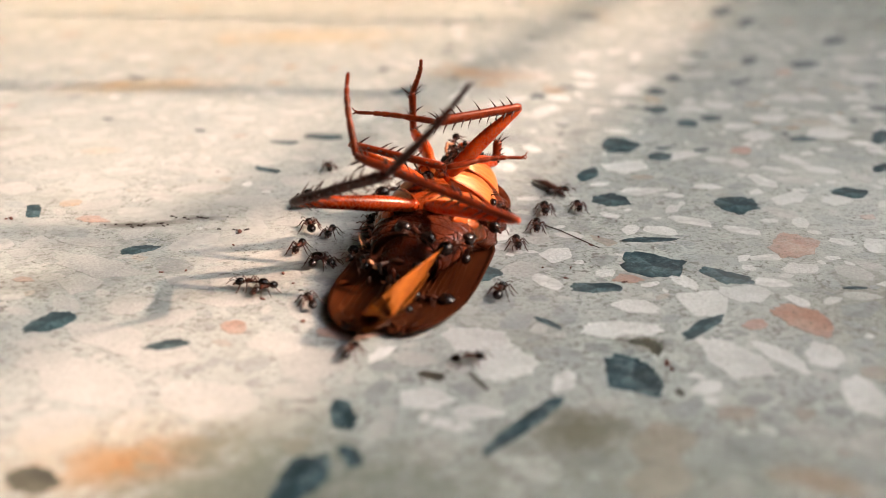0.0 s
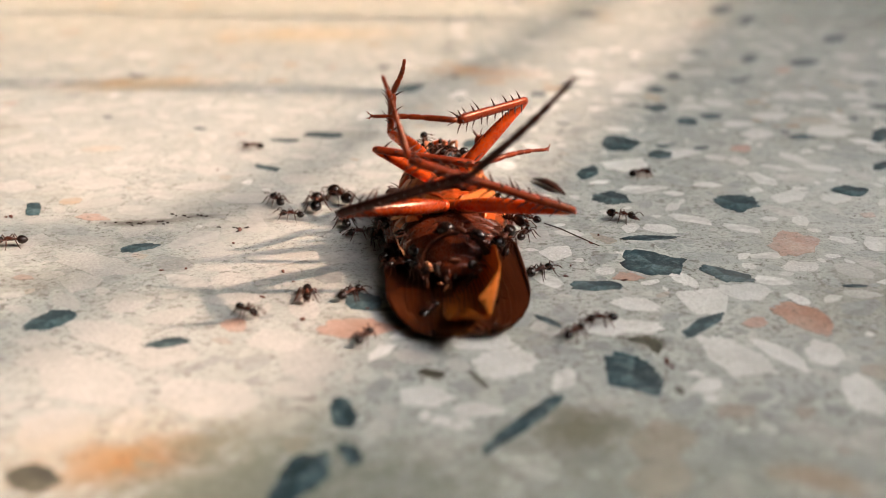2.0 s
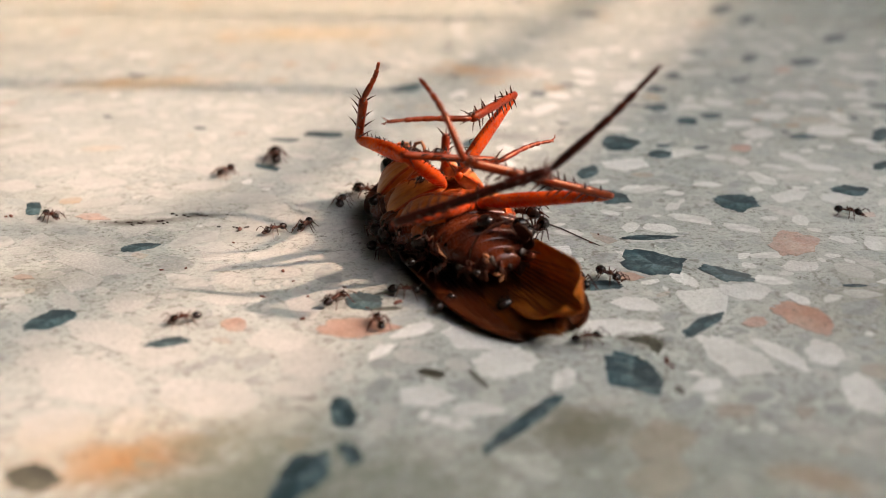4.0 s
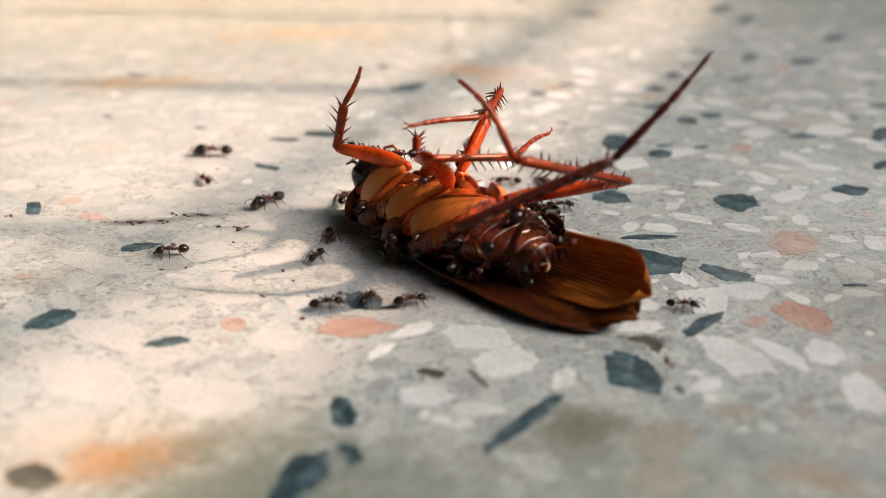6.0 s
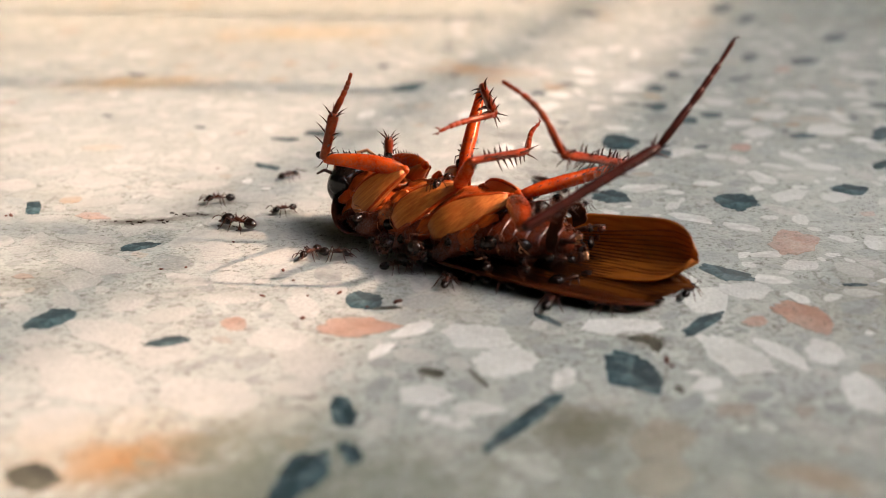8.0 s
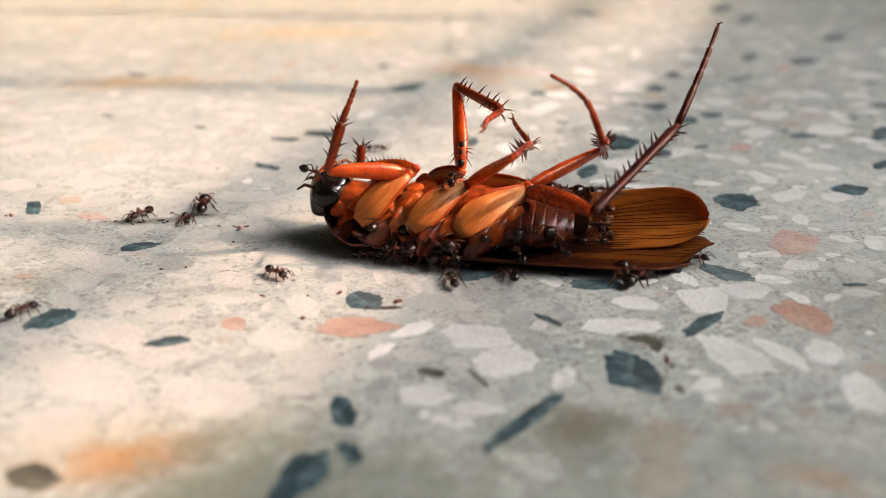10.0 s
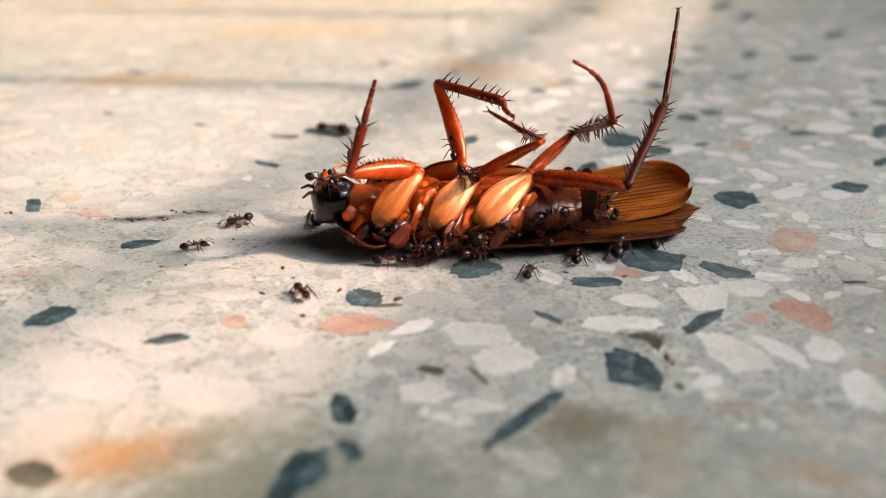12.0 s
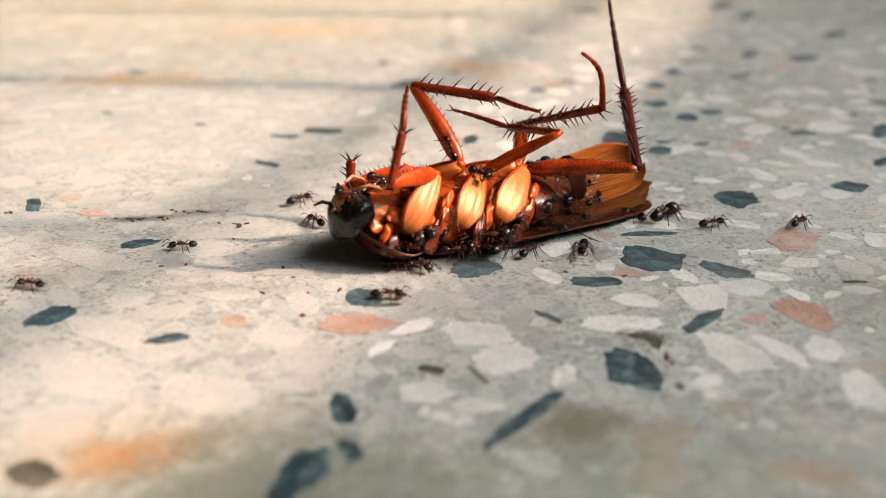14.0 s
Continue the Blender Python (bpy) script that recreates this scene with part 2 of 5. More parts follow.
DARK = chitin_mat("dark_cuticle", (0.030, 0.014, 0.009), (0.010, 0.006, 0.004), 0.30, 0.0, 420.0, 0.2)
HEAD = chitin_mat("head_cuticle", (0.020, 0.010, 0.007), (0.008, 0.005, 0.004), 0.16, 0.0, 420.0, 0.5)
EYE_M = chitin_mat("eye", (0.006, 0.005, 0.005), (0.003, 0.003, 0.003), 0.08, 0.0, 420.0, 0.3)
FOLD = chitin_mat("soft_fold", (0.70, 0.125, 0.012), (0.32, 0.036, 0.003), 0.30, 0.14, 2600.0, 0.4, True, (1.0, 0.82, 0.5))
FLAP = chitin_mat("tail_flap", (0.075, 0.020, 0.007), (0.022, 0.007, 0.003), 0.4, 0.12, 900.0, 0.15)
PALE = chitin_mat("mouth_cuticle", (0.70, 0.36, 0.19), (0.36, 0.11, 0.04), 0.3, 0.2)
WING = wing_mat("wing_membrane", (0.50, 0.150, 0.022), (0.32, 0.086, 0.011), 0.40)
WING_LOW = wing_mat("brown_wing_membrane", (0.20, 0.058, 0.008), (0.12, 0.034, 0.005), 0.38)
WING_VEIN = wing_mat("wing_vein", (0.080, 0.022, 0.005), (0.045, 0.012, 0.004), 0.12)
VEIN = wing_mat("wing_cover", (0.075, 0.019, 0.005), (0.045, 0.011, 0.003), 0.22)
ANT_DARK = chitin_mat("ant_cuticle", (0.022, 0.012, 0.009), (0.010, 0.006, 0.005), 0.12, 0.0, 900.0, 0.3)
ANT_RED = chitin_mat("ant_red_cuticle", (0.085, 0.023, 0.010), (0.034, 0.011, 0.006), 0.3, 0.05, 900.0, 0.18)
CRUMB = plain_mat("crumb", (0.16, 0.05, 0.03), (0.07, 0.03, 0.02), 900.0, 0.7)


# ---------------------------------------------------------------- mesh helpers
def mesh_of(bm, name, mat):
    me = bpy.data.meshes.new(name)
    bmesh.ops.recalc_face_normals(bm, faces=bm.faces)
    for f in bm.faces:
        f.smooth = True
    bm.to_mesh(me)
    bm.free()
    me.materials.append(mat)
    return me


def part(name, bm, mat, parent=None, label=""):
    ob = new(name, mesh_of(bm, name, mat))
    if parent is not None:
        ob.parent = parent
    return tagged(ob, label)


def frame_of(way, side):
    """Two unit vectors across way: the first as near to side as can be."""
    way = way.normalized()
    a = side - way * side.dot(way)
    if a.length < 1e-6:
        a = way.orthogonal()
    a.normalize()
    return a, way.cross(a).normalized()


def tube(bm, points, sizes, side=(0, 0, 1), n=10, closed=True):
    """A skin over elliptic rings: points along the middle, sizes (across along side, across the other way)."""
    pts = [Vector(p) for p in points]
    rings = []
    for i, p in enumerate(pts):
        way = pts[min(i + 1, len(pts) - 1)] - pts[max(i - 1, 0)]
        a, b = frame_of(way, Vector(side))
        ra, rb = sizes[i] if isinstance(sizes[i], tuple) else (sizes[i], sizes[i])
        rings.append([bm.verts.new((p + a * ra * math.cos(2 * math.pi * j / n) + b * rb * math.sin(2 * math.pi * j / n)) * U) for j in range(n)])
    for r0, r1 in zip(rings, rings[1:]):
        for j in range(n):
            bm.faces.new((r0[j], r0[(j + 1) % n], r1[(j + 1) % n], r1[j]))
    if closed:
        bm.faces.new(rings[0][::-1])
        bm.faces.new(rings[-1])
    return bm


def ball(bm, centre, radii, turn=None, n=14, m=9, lump=0.0, seed=0.0):
    """An egg-shaped skin with a little unevenness."""
    c = Vector(centre)
    turn = turn or Matrix.Identity(3)
    rows = []
    for i in range(1, m):
        th = math.pi * i / m
        row = []
        for j in range(n):
            ph = 2 * math.pi * j / n
            d = Vector((math.cos(th), math.sin(th) * math.cos(ph), math.sin(th) * math.sin(ph)))
            k = 1 + lump * noise.noise(d * 1.7 + Vector((seed, 0, 0)))
            row.append(bm.verts.new((c + turn @ Vector((d.x * radii[0], d.y * radii[1], d.z * radii[2])) * k) * U))
        rows.append(row)
    a = bm.verts.new((c + turn @ Vector((radii[0], 0, 0))) * U)
    b = bm.verts.new((c - turn @ Vector((radii[0], 0, 0))) * U)
    for r0, r1 in zip(rows, rows[1:]):
        for j in range(n):
            bm.faces.new((r0[j], r0[(j + 1) % n], r1[(j + 1) % n], r1[j]))
    for j in range(n):
        bm.faces.new((a, rows[0][(j + 1) % n], rows[0][j]))
        bm.faces.new((b, rows[-1][j], rows[-1][(j + 1) % n]))
    return bm


def thorn(bm, foot, tip, r):
    """A slim spine, four-sided and slightly bent."""
    foot, tip = Vector(foot), Vector(tip)
    a, b = frame_of(tip - foot, Vector((0.3, 0.2, 1)))
    mid = foot.lerp(tip, 0.5) + a * r * 0.5
    r0 = [bm.verts.new((foot + a * r * x + b * r * y) * U) for x, y in ((1, 0), (0, 1), (-1, 0), (0, -1))]
    r1 = [bm.verts.new((mid + a * r * x * 0.6 + b * r * y * 0.6) * U) for x, y in ((1, 0), (0, 1), (-1, 0), (0, -1))]
    top = bm.verts.new(tip * U)
    for j in range(4):
        k = (j + 1) % 4
        bm.faces.new((r0[j], r0[k], r1[k], r1[j]))
        bm.faces.new((r1[j], r1[k], top))


# ---------------------------------------------------------------- the place
def box_mesh(name, mat, x0, x1, y0, y1, z0, z1, bevel=0.004):
    bm = bmesh.new()
    bmesh.ops.create_cube(bm, size=1.0)
    for v in bm.verts:
        v.co = Vector((x0 + (v.co.x + 0.5) * (x1 - x0), y0 + (v.co.y + 0.5) * (y1 - y0), z0 + (v.co.z + 0.5) * (z1 - z0)))
    bmesh.ops.bevel(bm, geom=bm.edges[:], offset=bevel, segments=2, affect="EDGES")
    me = mesh_of(bm, name, mat)
    me.polygons.foreach_set("use_smooth", [False] * len(me.polygons))
    return me


def build_floor():
    bm = bmesh.new()
    bmesh.ops.create_grid(bm, x_segments=8, y_segments=8, size=6.0)
    return tagged(part("floor", bm, CEMENT), "polished terrazzo floor of grey cement with stone chips", "floor", kind="structure")


floor = build_floor()

# The low wall that shades part of the floor: its inner top edge throws the soft line of shade.
EDGE_WAY = Vector((0.405, 1.0, 0)).normalized()
WALL_TOP = 0.38
REACH = WALL_TOP / math.tan(SUN_EL)
EDGE = Vector((-0.0012, 0, 0)) + Vector((math.cos(SUN_AZ), math.sin(SUN_AZ), 0)) * REACH
WALL_POSE = Matrix.Translation(EDGE) @ Matrix.Rotation(math.atan2(EDGE_WAY.y, EDGE_WAY.x) - math.pi / 2, 4, "Z")
HALF = 0.55            # half the width of the window in this wall
# piers, lintel, outer walls and ceiling are unseen, added to limit sky light
UNSEEN = "unseen green-grey plastered"
for wall_name, box, what in (
        ("wall_east", (0, 0.14, -3.0, 3.0, 0, WALL_TOP), "low plastered sill wall under the window"),
        ("wall_east_pier", (0, 0.14, HALF, 3.0, WALL_TOP, 2.7), UNSEEN + " wall beside the window"),
        ("wall_east_pier_far", (0, 0.14, -3.0, -HALF, WALL_TOP, 2.7), UNSEEN + " wall beside the window"),
        ("wall_east_lintel", (0, 0.14, -HALF, HALF, 1.45, 2.7), UNSEEN + " lintel over the window"),
        ("wall_west", (-2.75, -2.6, -3.15, 3.15, 0, 2.7), UNSEEN + " house wall"),
        ("wall_north", (-2.6, 0.14, 3.0, 3.15, 0, 2.7), UNSEEN + " end wall"),
        ("wall_south", (-2.6, 0.14, -3.15, -3.0, 0, 2.7), UNSEEN + " end wall")):
    side_wall = new(wall_name, box_mesh(wall_name, PLASTER if wall_name == "wall_east" else BOUNCE_GREEN, *box, 0.002))
    side_wall.matrix_world = WALL_POSE
    tagged(side_wall, what, "wall", kind="structure")
# unseen cover, added to keep the open sky off the floor
added_ceiling = new("ceiling", box_mesh("ceiling", BOUNCE_GREEN, -2.75, 0.14, -3.15, 3.15, 2.71, 2.85))
added_ceiling.matrix_world = WALL_POSE
tagged(added_ceiling, "unseen room ceiling added to cut the sky light", "ceiling", kind="structure")


def build_grille():
    """A window grille on the low wall: a bottom rail on short feet, upright bars, a top rail."""
    root = tagged(new("window_grille"), "dark painted iron window grille on the sill wall", "grille")
    root.matrix_world = WALL_POSE
    inv = 1.0 / U

    def bar(name, a, b, r):
        bm = bmesh.new()
        tube(bm, [Vector(a) * inv, Vector(b) * inv], [r * inv, r * inv], (1, 0, 0), 10)
        return part(name, bm, IRON, root)

    low, high = WALL_TOP + 0.0195, WALL_TOP + 0.95
    bar("bottom_rail", (0.004, -HALF, low), (0.004, HALF, low), 0.0025)
    bar("top_rail", (0.004, -HALF, high), (0.004, HALF, high), 0.0045)
    step = 0.0634
    for i in range(-24, 25):
        y = i * step + GRILLE_SHIFT
        if abs(y) > HALF - 0.02:
            continue
        bar("upright_bar", (0.004, y, low), (0.004, y, high), 0.0026)
    for i in range(-2, 2):
        bar("foot", (0.004, i * 0.4 + 0.17, WALL_TOP - 0.002), (0.004, i * 0.4 + 0.17, low), 0.004)


# An upright's shadow crosses the line x = 0 at y = 68 mm.
GRILLE_SHIFT = (Vector((0, 0.068, 0)) + Vector((math.cos(SUN_AZ), math.sin(SUN_AZ), 0)) * REACH - EDGE).dot(EDGE_WAY) + 0.004
build_grille()


# Chips of stone, each a thin polished plate set in the cement.
CHIP_TOP = 0.000014
SEATS = []


def chip_bm(bm, length, width, skew, seed, at=None, ragged=False):
    """An angular broken chip, length by width millimetres, leaning by skew."""
    rnd = random.Random(seed)
    n = rnd.choice((5, 6, 6, 7, 8))
    corners = []
    lean = rnd.uniform(0, 6.28)
    for j in range(n):
        a = 2 * math.pi * (j + rnd.uniform(-0.36, 0.36)) / n + lean
        k = rnd.uniform(0.82, 1.14)
        corners.append((math.cos(a) * k, math.sin(a) * k))
    lo = [min(q[i] for q in corners) for i in (0, 1)]
    hi = [max(q[i] for q in corners) for i in (0, 1)]
    corners = [tuple(2 * (q[i] - lo[i]) / (hi[i] - lo[i]) - 1 for i in (0, 1)) for q in corners]
    # broken edges: each side gets a worn corner and a nick
    ring = []
    points = []
    for j in range(n):
        p, q = Vector(corners[j]), Vector(corners[(j + 1) % n])
        if ragged:
            points += [p.lerp(q, s + rnd.uniform(-0.05, 0.05)) * rnd.uniform(0.87, 1.08) for s in (0.08, 0.26, 0.42, 0.58, 0.75, 0.92)]
        else:
            points += [p.lerp(q, 0.10), p.lerp(q, rnd.uniform(0.35, 0.65)) * rnd.uniform(0.93, 1.05), p.lerp(q, 0.90)]
    n = len(points)
    for c, s in points:
        k = 1.0
        ring.append(Vector((c * k * length / 2 + s * skew, s * k * width / 2, 0)) * MM)
    at = at or Matrix.Identity(4)
    top = [bm.verts.new(at @ (p * 0.965 + Vector((0, 0, CHIP_TOP)))) for p in ring]
    low = [bm.verts.new(at @ (p - Vector((0, 0, 0.0004)))) for p in ring]
    bm.faces.new(top)
    for j in range(n):
        bm.faces.new((low[j], low[(j + 1) % n], top[(j + 1) % n], top[j]))


def chip(kind, x, y, length, width, turn, skew=0.0):
    """One chip of its own in the floor, placed in millimetres and degrees."""
    bm = bmesh.new()
    chip_bm(bm, length, width, skew, len(SEATS) * 7 + 3, None, True)
    ob = new("stone_chip", mesh_of(bm, "stone_chip", STONE[kind]))
    ob.data.polygons.foreach_set("use_smooth", [False] * len(ob.data.polygons))
    ob.parent = floor
    lift = 0.0000012 * (1 + len(SEATS) % 9) + (0.000014 if kind in ("dark", "pink") else 0.0)
    ob.matrix_basis = pose(x * MM, y * MM, lift, 0, 0, turn)
    SEATS.append((x, y, length / 2, width / 2, radians(turn)))
    return ob


# ---------------------------------------------------------------- the cockroach, lying on its back
# x to the head, z up from the floor through the belly, y across; in units of 1.25 mm.
def build_leg(root, base, base_half, tro, knee, ankle, tip, thick, label, stub=False, hook=True, bow=None, shin=TIBIA):
    """Coxa from the body to the hip, femur, spiny tibia and beaded tarsus."""
    base, tro, knee, ankle = Vector(base), Vector(tro), Vector(knee), Vector(ankle)
    rnd = random.Random(int(abs(knee.x * 31 + knee.y * 17) * 10))
    w0, w1 = base_half[0] * 1.16, base_half[1] * 1.16
    bm = bmesh.new()
    ss = (0, 0.1, 0.22, 0.36, 0.5, 0.64, 0.78, 0.9, 1.0)
    slit = rnd.uniform(-0.2, 0.3)
    ridge = rnd.uniform(0.05, 0.4)
    ww = [w0 * 0.5, w0 * 0.86, w0, w0, w0 * 0.9, w0 * 0.5 + w1 * 0.4, w1 * 0.95, w1 * 0.8, w1 * 0.5]
    hh = (0.3, 0.56, 0.72, 0.78, 0.76, 0.7, 0.6, 0.5, 0.34)
    pts = [base.lerp(tro, s) + Vector((0, 0, 0.3 * math.sin(math.pi * s))) for s in ss]
    face, edge = frame_of(tro - base, Vector((-0.1, 0.82 if base.y > 0 else -0.82, 0.57)))
    # a flat outer face with a raised rim, rounded behind
    n = 36
    rings = []
    for s, p, w, h in zip(ss, pts, ww, hh):
        ring = []
        for j in range(n):
            th = 2 * math.pi * j / n
            c, q = math.cos(th), math.sin(th)
            lift = min(q * 2.4, 1.0 - 0.22 * abs(c - ridge)) if q > 0 else q
            dent = 0.0
            if q > 0.55:
                dent = 0.012 * math.sin(13.0 * c + 3.0 * s) - 0.08 * math.exp(-((c - slit + 0.5 * s - 0.2) / 0.16) ** 2) * math.sin(math.pi * s) ** 2
            ring.append(bm.verts.new((p + edge * w * c + face * (h * lift + dent)) * U))
        rings.append(ring)
    for r0, r1 in zip(rings, rings[1:]):
        for j in range(n):
            bm.faces.new((r0[j], r0[(j + 1) % n], r1[(j + 1) % n], r1[j]))
    bm.faces.new(rings[0][::-1])
    bm.faces.new(rings[-1])
    leg = part("leg", bm, COXA, root, label)
    for sgn in (-1, 1):
        bm = bmesh.new()
        line = [p + edge * sgn * w * 0.99 + face * h * 0.62 for p, w, h in zip(pts[1:], ww[1:], hh[1:])]
        tube(bm, line, [0.05, 0.10, 0.13, 0.14, 0.14, 0.13, 0.11, 0.07], (0, 0, 1), 8)
        part("coxa_crest", bm, CREST, leg)

    bend = (knee - tro).cross(ankle - knee)
    inplane = bend.cross(knee - tro).normalized() if bend.length > 1e-4 else Vector((0, 0, 1))
    bm = bmesh.new()
    ss = (0, 0.06, 0.18, 0.38, 0.6, 0.8, 0.93, 1.0)
    kk = (0.45, 0.7, 0.95, 1.0, 0.9, 0.72, 0.6, 0.42)
    sag = inplane * (knee - tro).length * 0.03
    tube(bm, [tro.lerp(knee, s) + sag * math.sin(math.pi * s) for s in ss], [(thick * k, thick * 0.74 * k) for k in kk], inplane, 16)
    part("femur", bm, SHADED_THIGH if shin is SHADED_SHIN else LEG, leg)
    bm = bmesh.new()
    ball(bm, tro, (thick * 0.62, thick * 0.5, thick * 0.55), None, 12, 8, 0.1, 3.0)
    part("hip_joint", bm, LEG, leg)
    bm = bmesh.new()
    for i in range(11):
        s = 0.15 + 0.075 * i
        p = tro.lerp(knee, s) + inplane * (thick * 0.82 + (knee - tro).length * 0.03 * math.sin(math.pi * s))
        thorn(bm, p, p + inplane * rnd.uniform(0.28, 0.4) + (knee - tro).normalized() * 0.18, 0.055)
    part("bristle_comb", bm, SPINE, leg)

    way = ankle - knee
    bm = bmesh.new()
    r = thick * 0.58
    if stub:
        tube(bm, [knee.lerp(ankle, s) for s in (0, 0.2, 0.5, 0.85, 1.0)], [r * 0.8, r * 1.0, r * 0.95, r * 1.05, r * 0.7], inplane, 9)
    else:
        tube(bm, [knee.lerp(ankle, s) for s in (0, 0.04, 0.15, 0.4, 0.7, 0.92, 1.0)], [(r * 0.7, r * 0.6), (r * 0.95, r * 0.75), (r * 0.9, r * 0.75), (r * 0.92, r * 0.72), (r, r * 0.78), (r * 1.05, r * 0.85), (r * 0.7, r * 0.6)], inplane, 10)
    part("tibia", bm, shin, leg)

    def spine(foot, point, width):
        one = bmesh.new()
        thorn(one, foot, point, width)
        part("spine", one, SPINE, leg)

    a, b = frame_of(way, inplane)
    count = 4 if stub else int(way.length * 1.35)
    for i in range(count):
        s = 0.1 + 0.88 * (i + rnd.uniform(-0.2, 0.2)) / count
        for turn in (0.3, 2.3, 4.2):
            th = turn + rnd.uniform(-0.35, 0.35)
            out = a * math.cos(th) + b * math.sin(th)
            p = knee.lerp(ankle, s) + out * r * 0.7
            size = rnd.uniform(0.7, 1.2) * (0.75 if stub else 1.0)
            if rnd.random() < 0.82:
                spine(p, p + (out * 0.8 + way.normalized() * 0.62) * size, 0.085)
    for j in range(5):
        th = j * 1.26
        out = a * math.cos(th) + b * math.sin(th)
        p = knee.lerp(ankle, 0.97) + out * r * 0.7
        spine(p, p + (out * 0.75 + way.normalized() * 0.6) * 0.95, 0.075)

    if stub or tip is None:
        return leg
    tip = Vector(tip)
    along = tip - ankle
    side = along.cross(way).normalized() if along.cross(way).length > 1e-3 else Vector((0, 0, 1))
    bow = Vector(bow) if bow else along.cross(side).normalized() * along.length * 0.05
    bm = bmesh.new()
    pts, sz = [], []
    t = r * 0.70
    marks = (0.0, 0.42, 0.58, 0.70, 0.80, 1.0)
    for i, (m0, m1) in enumerate(zip(marks, marks[1:])):
        for s, k in ((0.02, 0.7), (0.25, 0.92), (0.8, 1.0), (0.98, 0.85)):
            q = m0 + (m1 - m0) * s
            pts.append(ankle.lerp(tip, q) + bow * math.sin(math.pi * q ** 1.35))
            sz.append(t * k * (1.0 - 0.35 * q) * (0.8 if i == 4 else 1.0))
    tube(bm, pts, sz, inplane, 8)
    if hook:
        for sgn in (-1, 1):
            mid = tip + along.normalized() * 0.3 + side * 0.16 * sgn
            thorn(bm, tip, mid, 0.11)
            thorn(bm, mid - along.normalized() * 0.06, mid + along.normalized() * 0.22 + bow.normalized() * 0.3 + side * 0.1 * sgn, 0.07)
    part("tarsus", bm, shin, leg)
    return leg


def spread(s, blunt):
    """Half width of a wing at s along it, as a share of its widest."""
    return min(1.0, 0.45 + 1.6 * s) * (1.0 if s < blunt else max(0.0, 1 - ((s - blunt) / (1.005 - blunt)) ** 2.4) ** 0.55)


def build_wing(root, name, mat, base, tip, half, height, roll, label, rag=0.0, seed=1, blunt=0.72, cup=0.0):
    """A long veined wing plate: rounded at the end, slightly cambered, thin but solid."""
    base, tip = Vector(base), Vector(tip)
    way = tip - base
    a, up = frame_of(way, Vector((0, 1, 0)))
    if up.z < 0:
        up = -up
    turn = Matrix.Rotation(radians(roll), 3, way.normalized())
    a, up = turn @ a, turn @ up
    ns, nw = 40, 25
    rnd = random.Random(seed)
    tear = [(1 - 0.30 * (2 * j / nw - 1) ** 2 * (rag > 0.3)) * (1 - rag * rnd.random() ** 1.4) for j in range(nw + 1)]
    bm = bmesh.new()
    sheets = []
    for side in (0, 1):
        rows = []
        for i in range(ns + 1):
            s = i / ns
            wide = half * spread(s, blunt)
            row = []
            for j in range(nw + 1):
                w = 2 * j / nw - 1
                q = min(s, 0.66 + (s - 0.66) * tear[j]) if s > 0.66 else s
                ridge = 0.014 * (j % 2) + 0.02 * math.sin(7 * s + 0.9 * j) + 0.05 * math.sin(3.1 * s + 0.35 * j + seed)
                p = base + way * q + a * w * wide + up * (ridge - 0.1 * side + cup * s * (w * w - 0.4))
                p.z += height * p.y * p.y * (1 - 0.5 * s)
                row.append(bm.verts.new(p * U))
            rows.append(row)
        sheets.append(rows)
    top, low = sheets
    for rows, flip in ((top, False), (low, True)):
        for i in range(ns):
            for j in range(nw):
                q = (rows[i][j], rows[i][j + 1], rows[i + 1][j + 1], rows[i + 1][j])
                bm.faces.new(q[::-1] if flip else q)
    for i in range(ns):
        for j in (0, nw):
            bm.faces.new((top[i][j], top[i + 1][j], low[i + 1][j], low[i][j]))
    for j in range(nw):
        for i in (0, ns):
            bm.faces.new((top[i][j], top[i][j + 1], low[i][j + 1], low[i][j]))
    wing = part(name, bm, mat, root, label)
    for j in range(2, nw - 1, 2):
        w = 2 * j / nw - 1
        pts = []
        for i in range(2, 12):
            s = i / 11.6
            wide = half * spread(s, blunt)
            v = w * (0.35 + 0.65 * s)
            p = base + way * s + a * v * wide + up * (0.05 + cup * s * (v * v - 0.4))
            p.z += height * p.y * p.y * (1 - 0.5 * s)
            pts.append(p)
        bm = bmesh.new()
        tube(bm, pts, [0.048 - 0.003 * i for i in range(len(pts))], (0, 0, 1), 6)
        part("vein", bm, WING_VEIN, wing)
    if mat is VEIN:
        sgn = 1 if (a * base.y).y > 0 else -1
        pts = []
        for i in range(1, 12):
            s = i / 12
            wide = half * spread(s, blunt)
            p = base + way * s + a * sgn * wide
            p.z += height * p.y * p.y * (1 - 0.5 * s)
            pts.append(p)
        bm = bmesh.new()
        tube(bm, pts, [0.08, 0.12, 0.13, 0.13, 0.13, 0.12, 0.11, 0.10, 0.08, 0.06, 0.04], (0, 0, 1), 8)
        part("wing_edge", bm, VEIN, wing)
    return wing


WINGS = []
BELLY = []
DROOP = ((0, 8.0), (1.5, 7.5), (2.5, 6.0), (3.2, 4.5), (5.3, 0.5), (6.5, 0.0), (14, 0.0))  # seconds, degrees


def belly_lean(t):
    """The belly hangs from the thorax at first, and straightens."""
    for (t0, a0), (t1, a1) in zip(DROOP, DROOP[1:]):
        if t <= t1:
            a = a0 + (a1 - a0) * (t - t0) / (t1 - t0)
            break
    pivot = Matrix.Translation(Vector((-2.2, 0, 1.0)) * U)
    return pivot @ pose(0, 0, 0, 0, -a, 0) @ pivot.inverted()


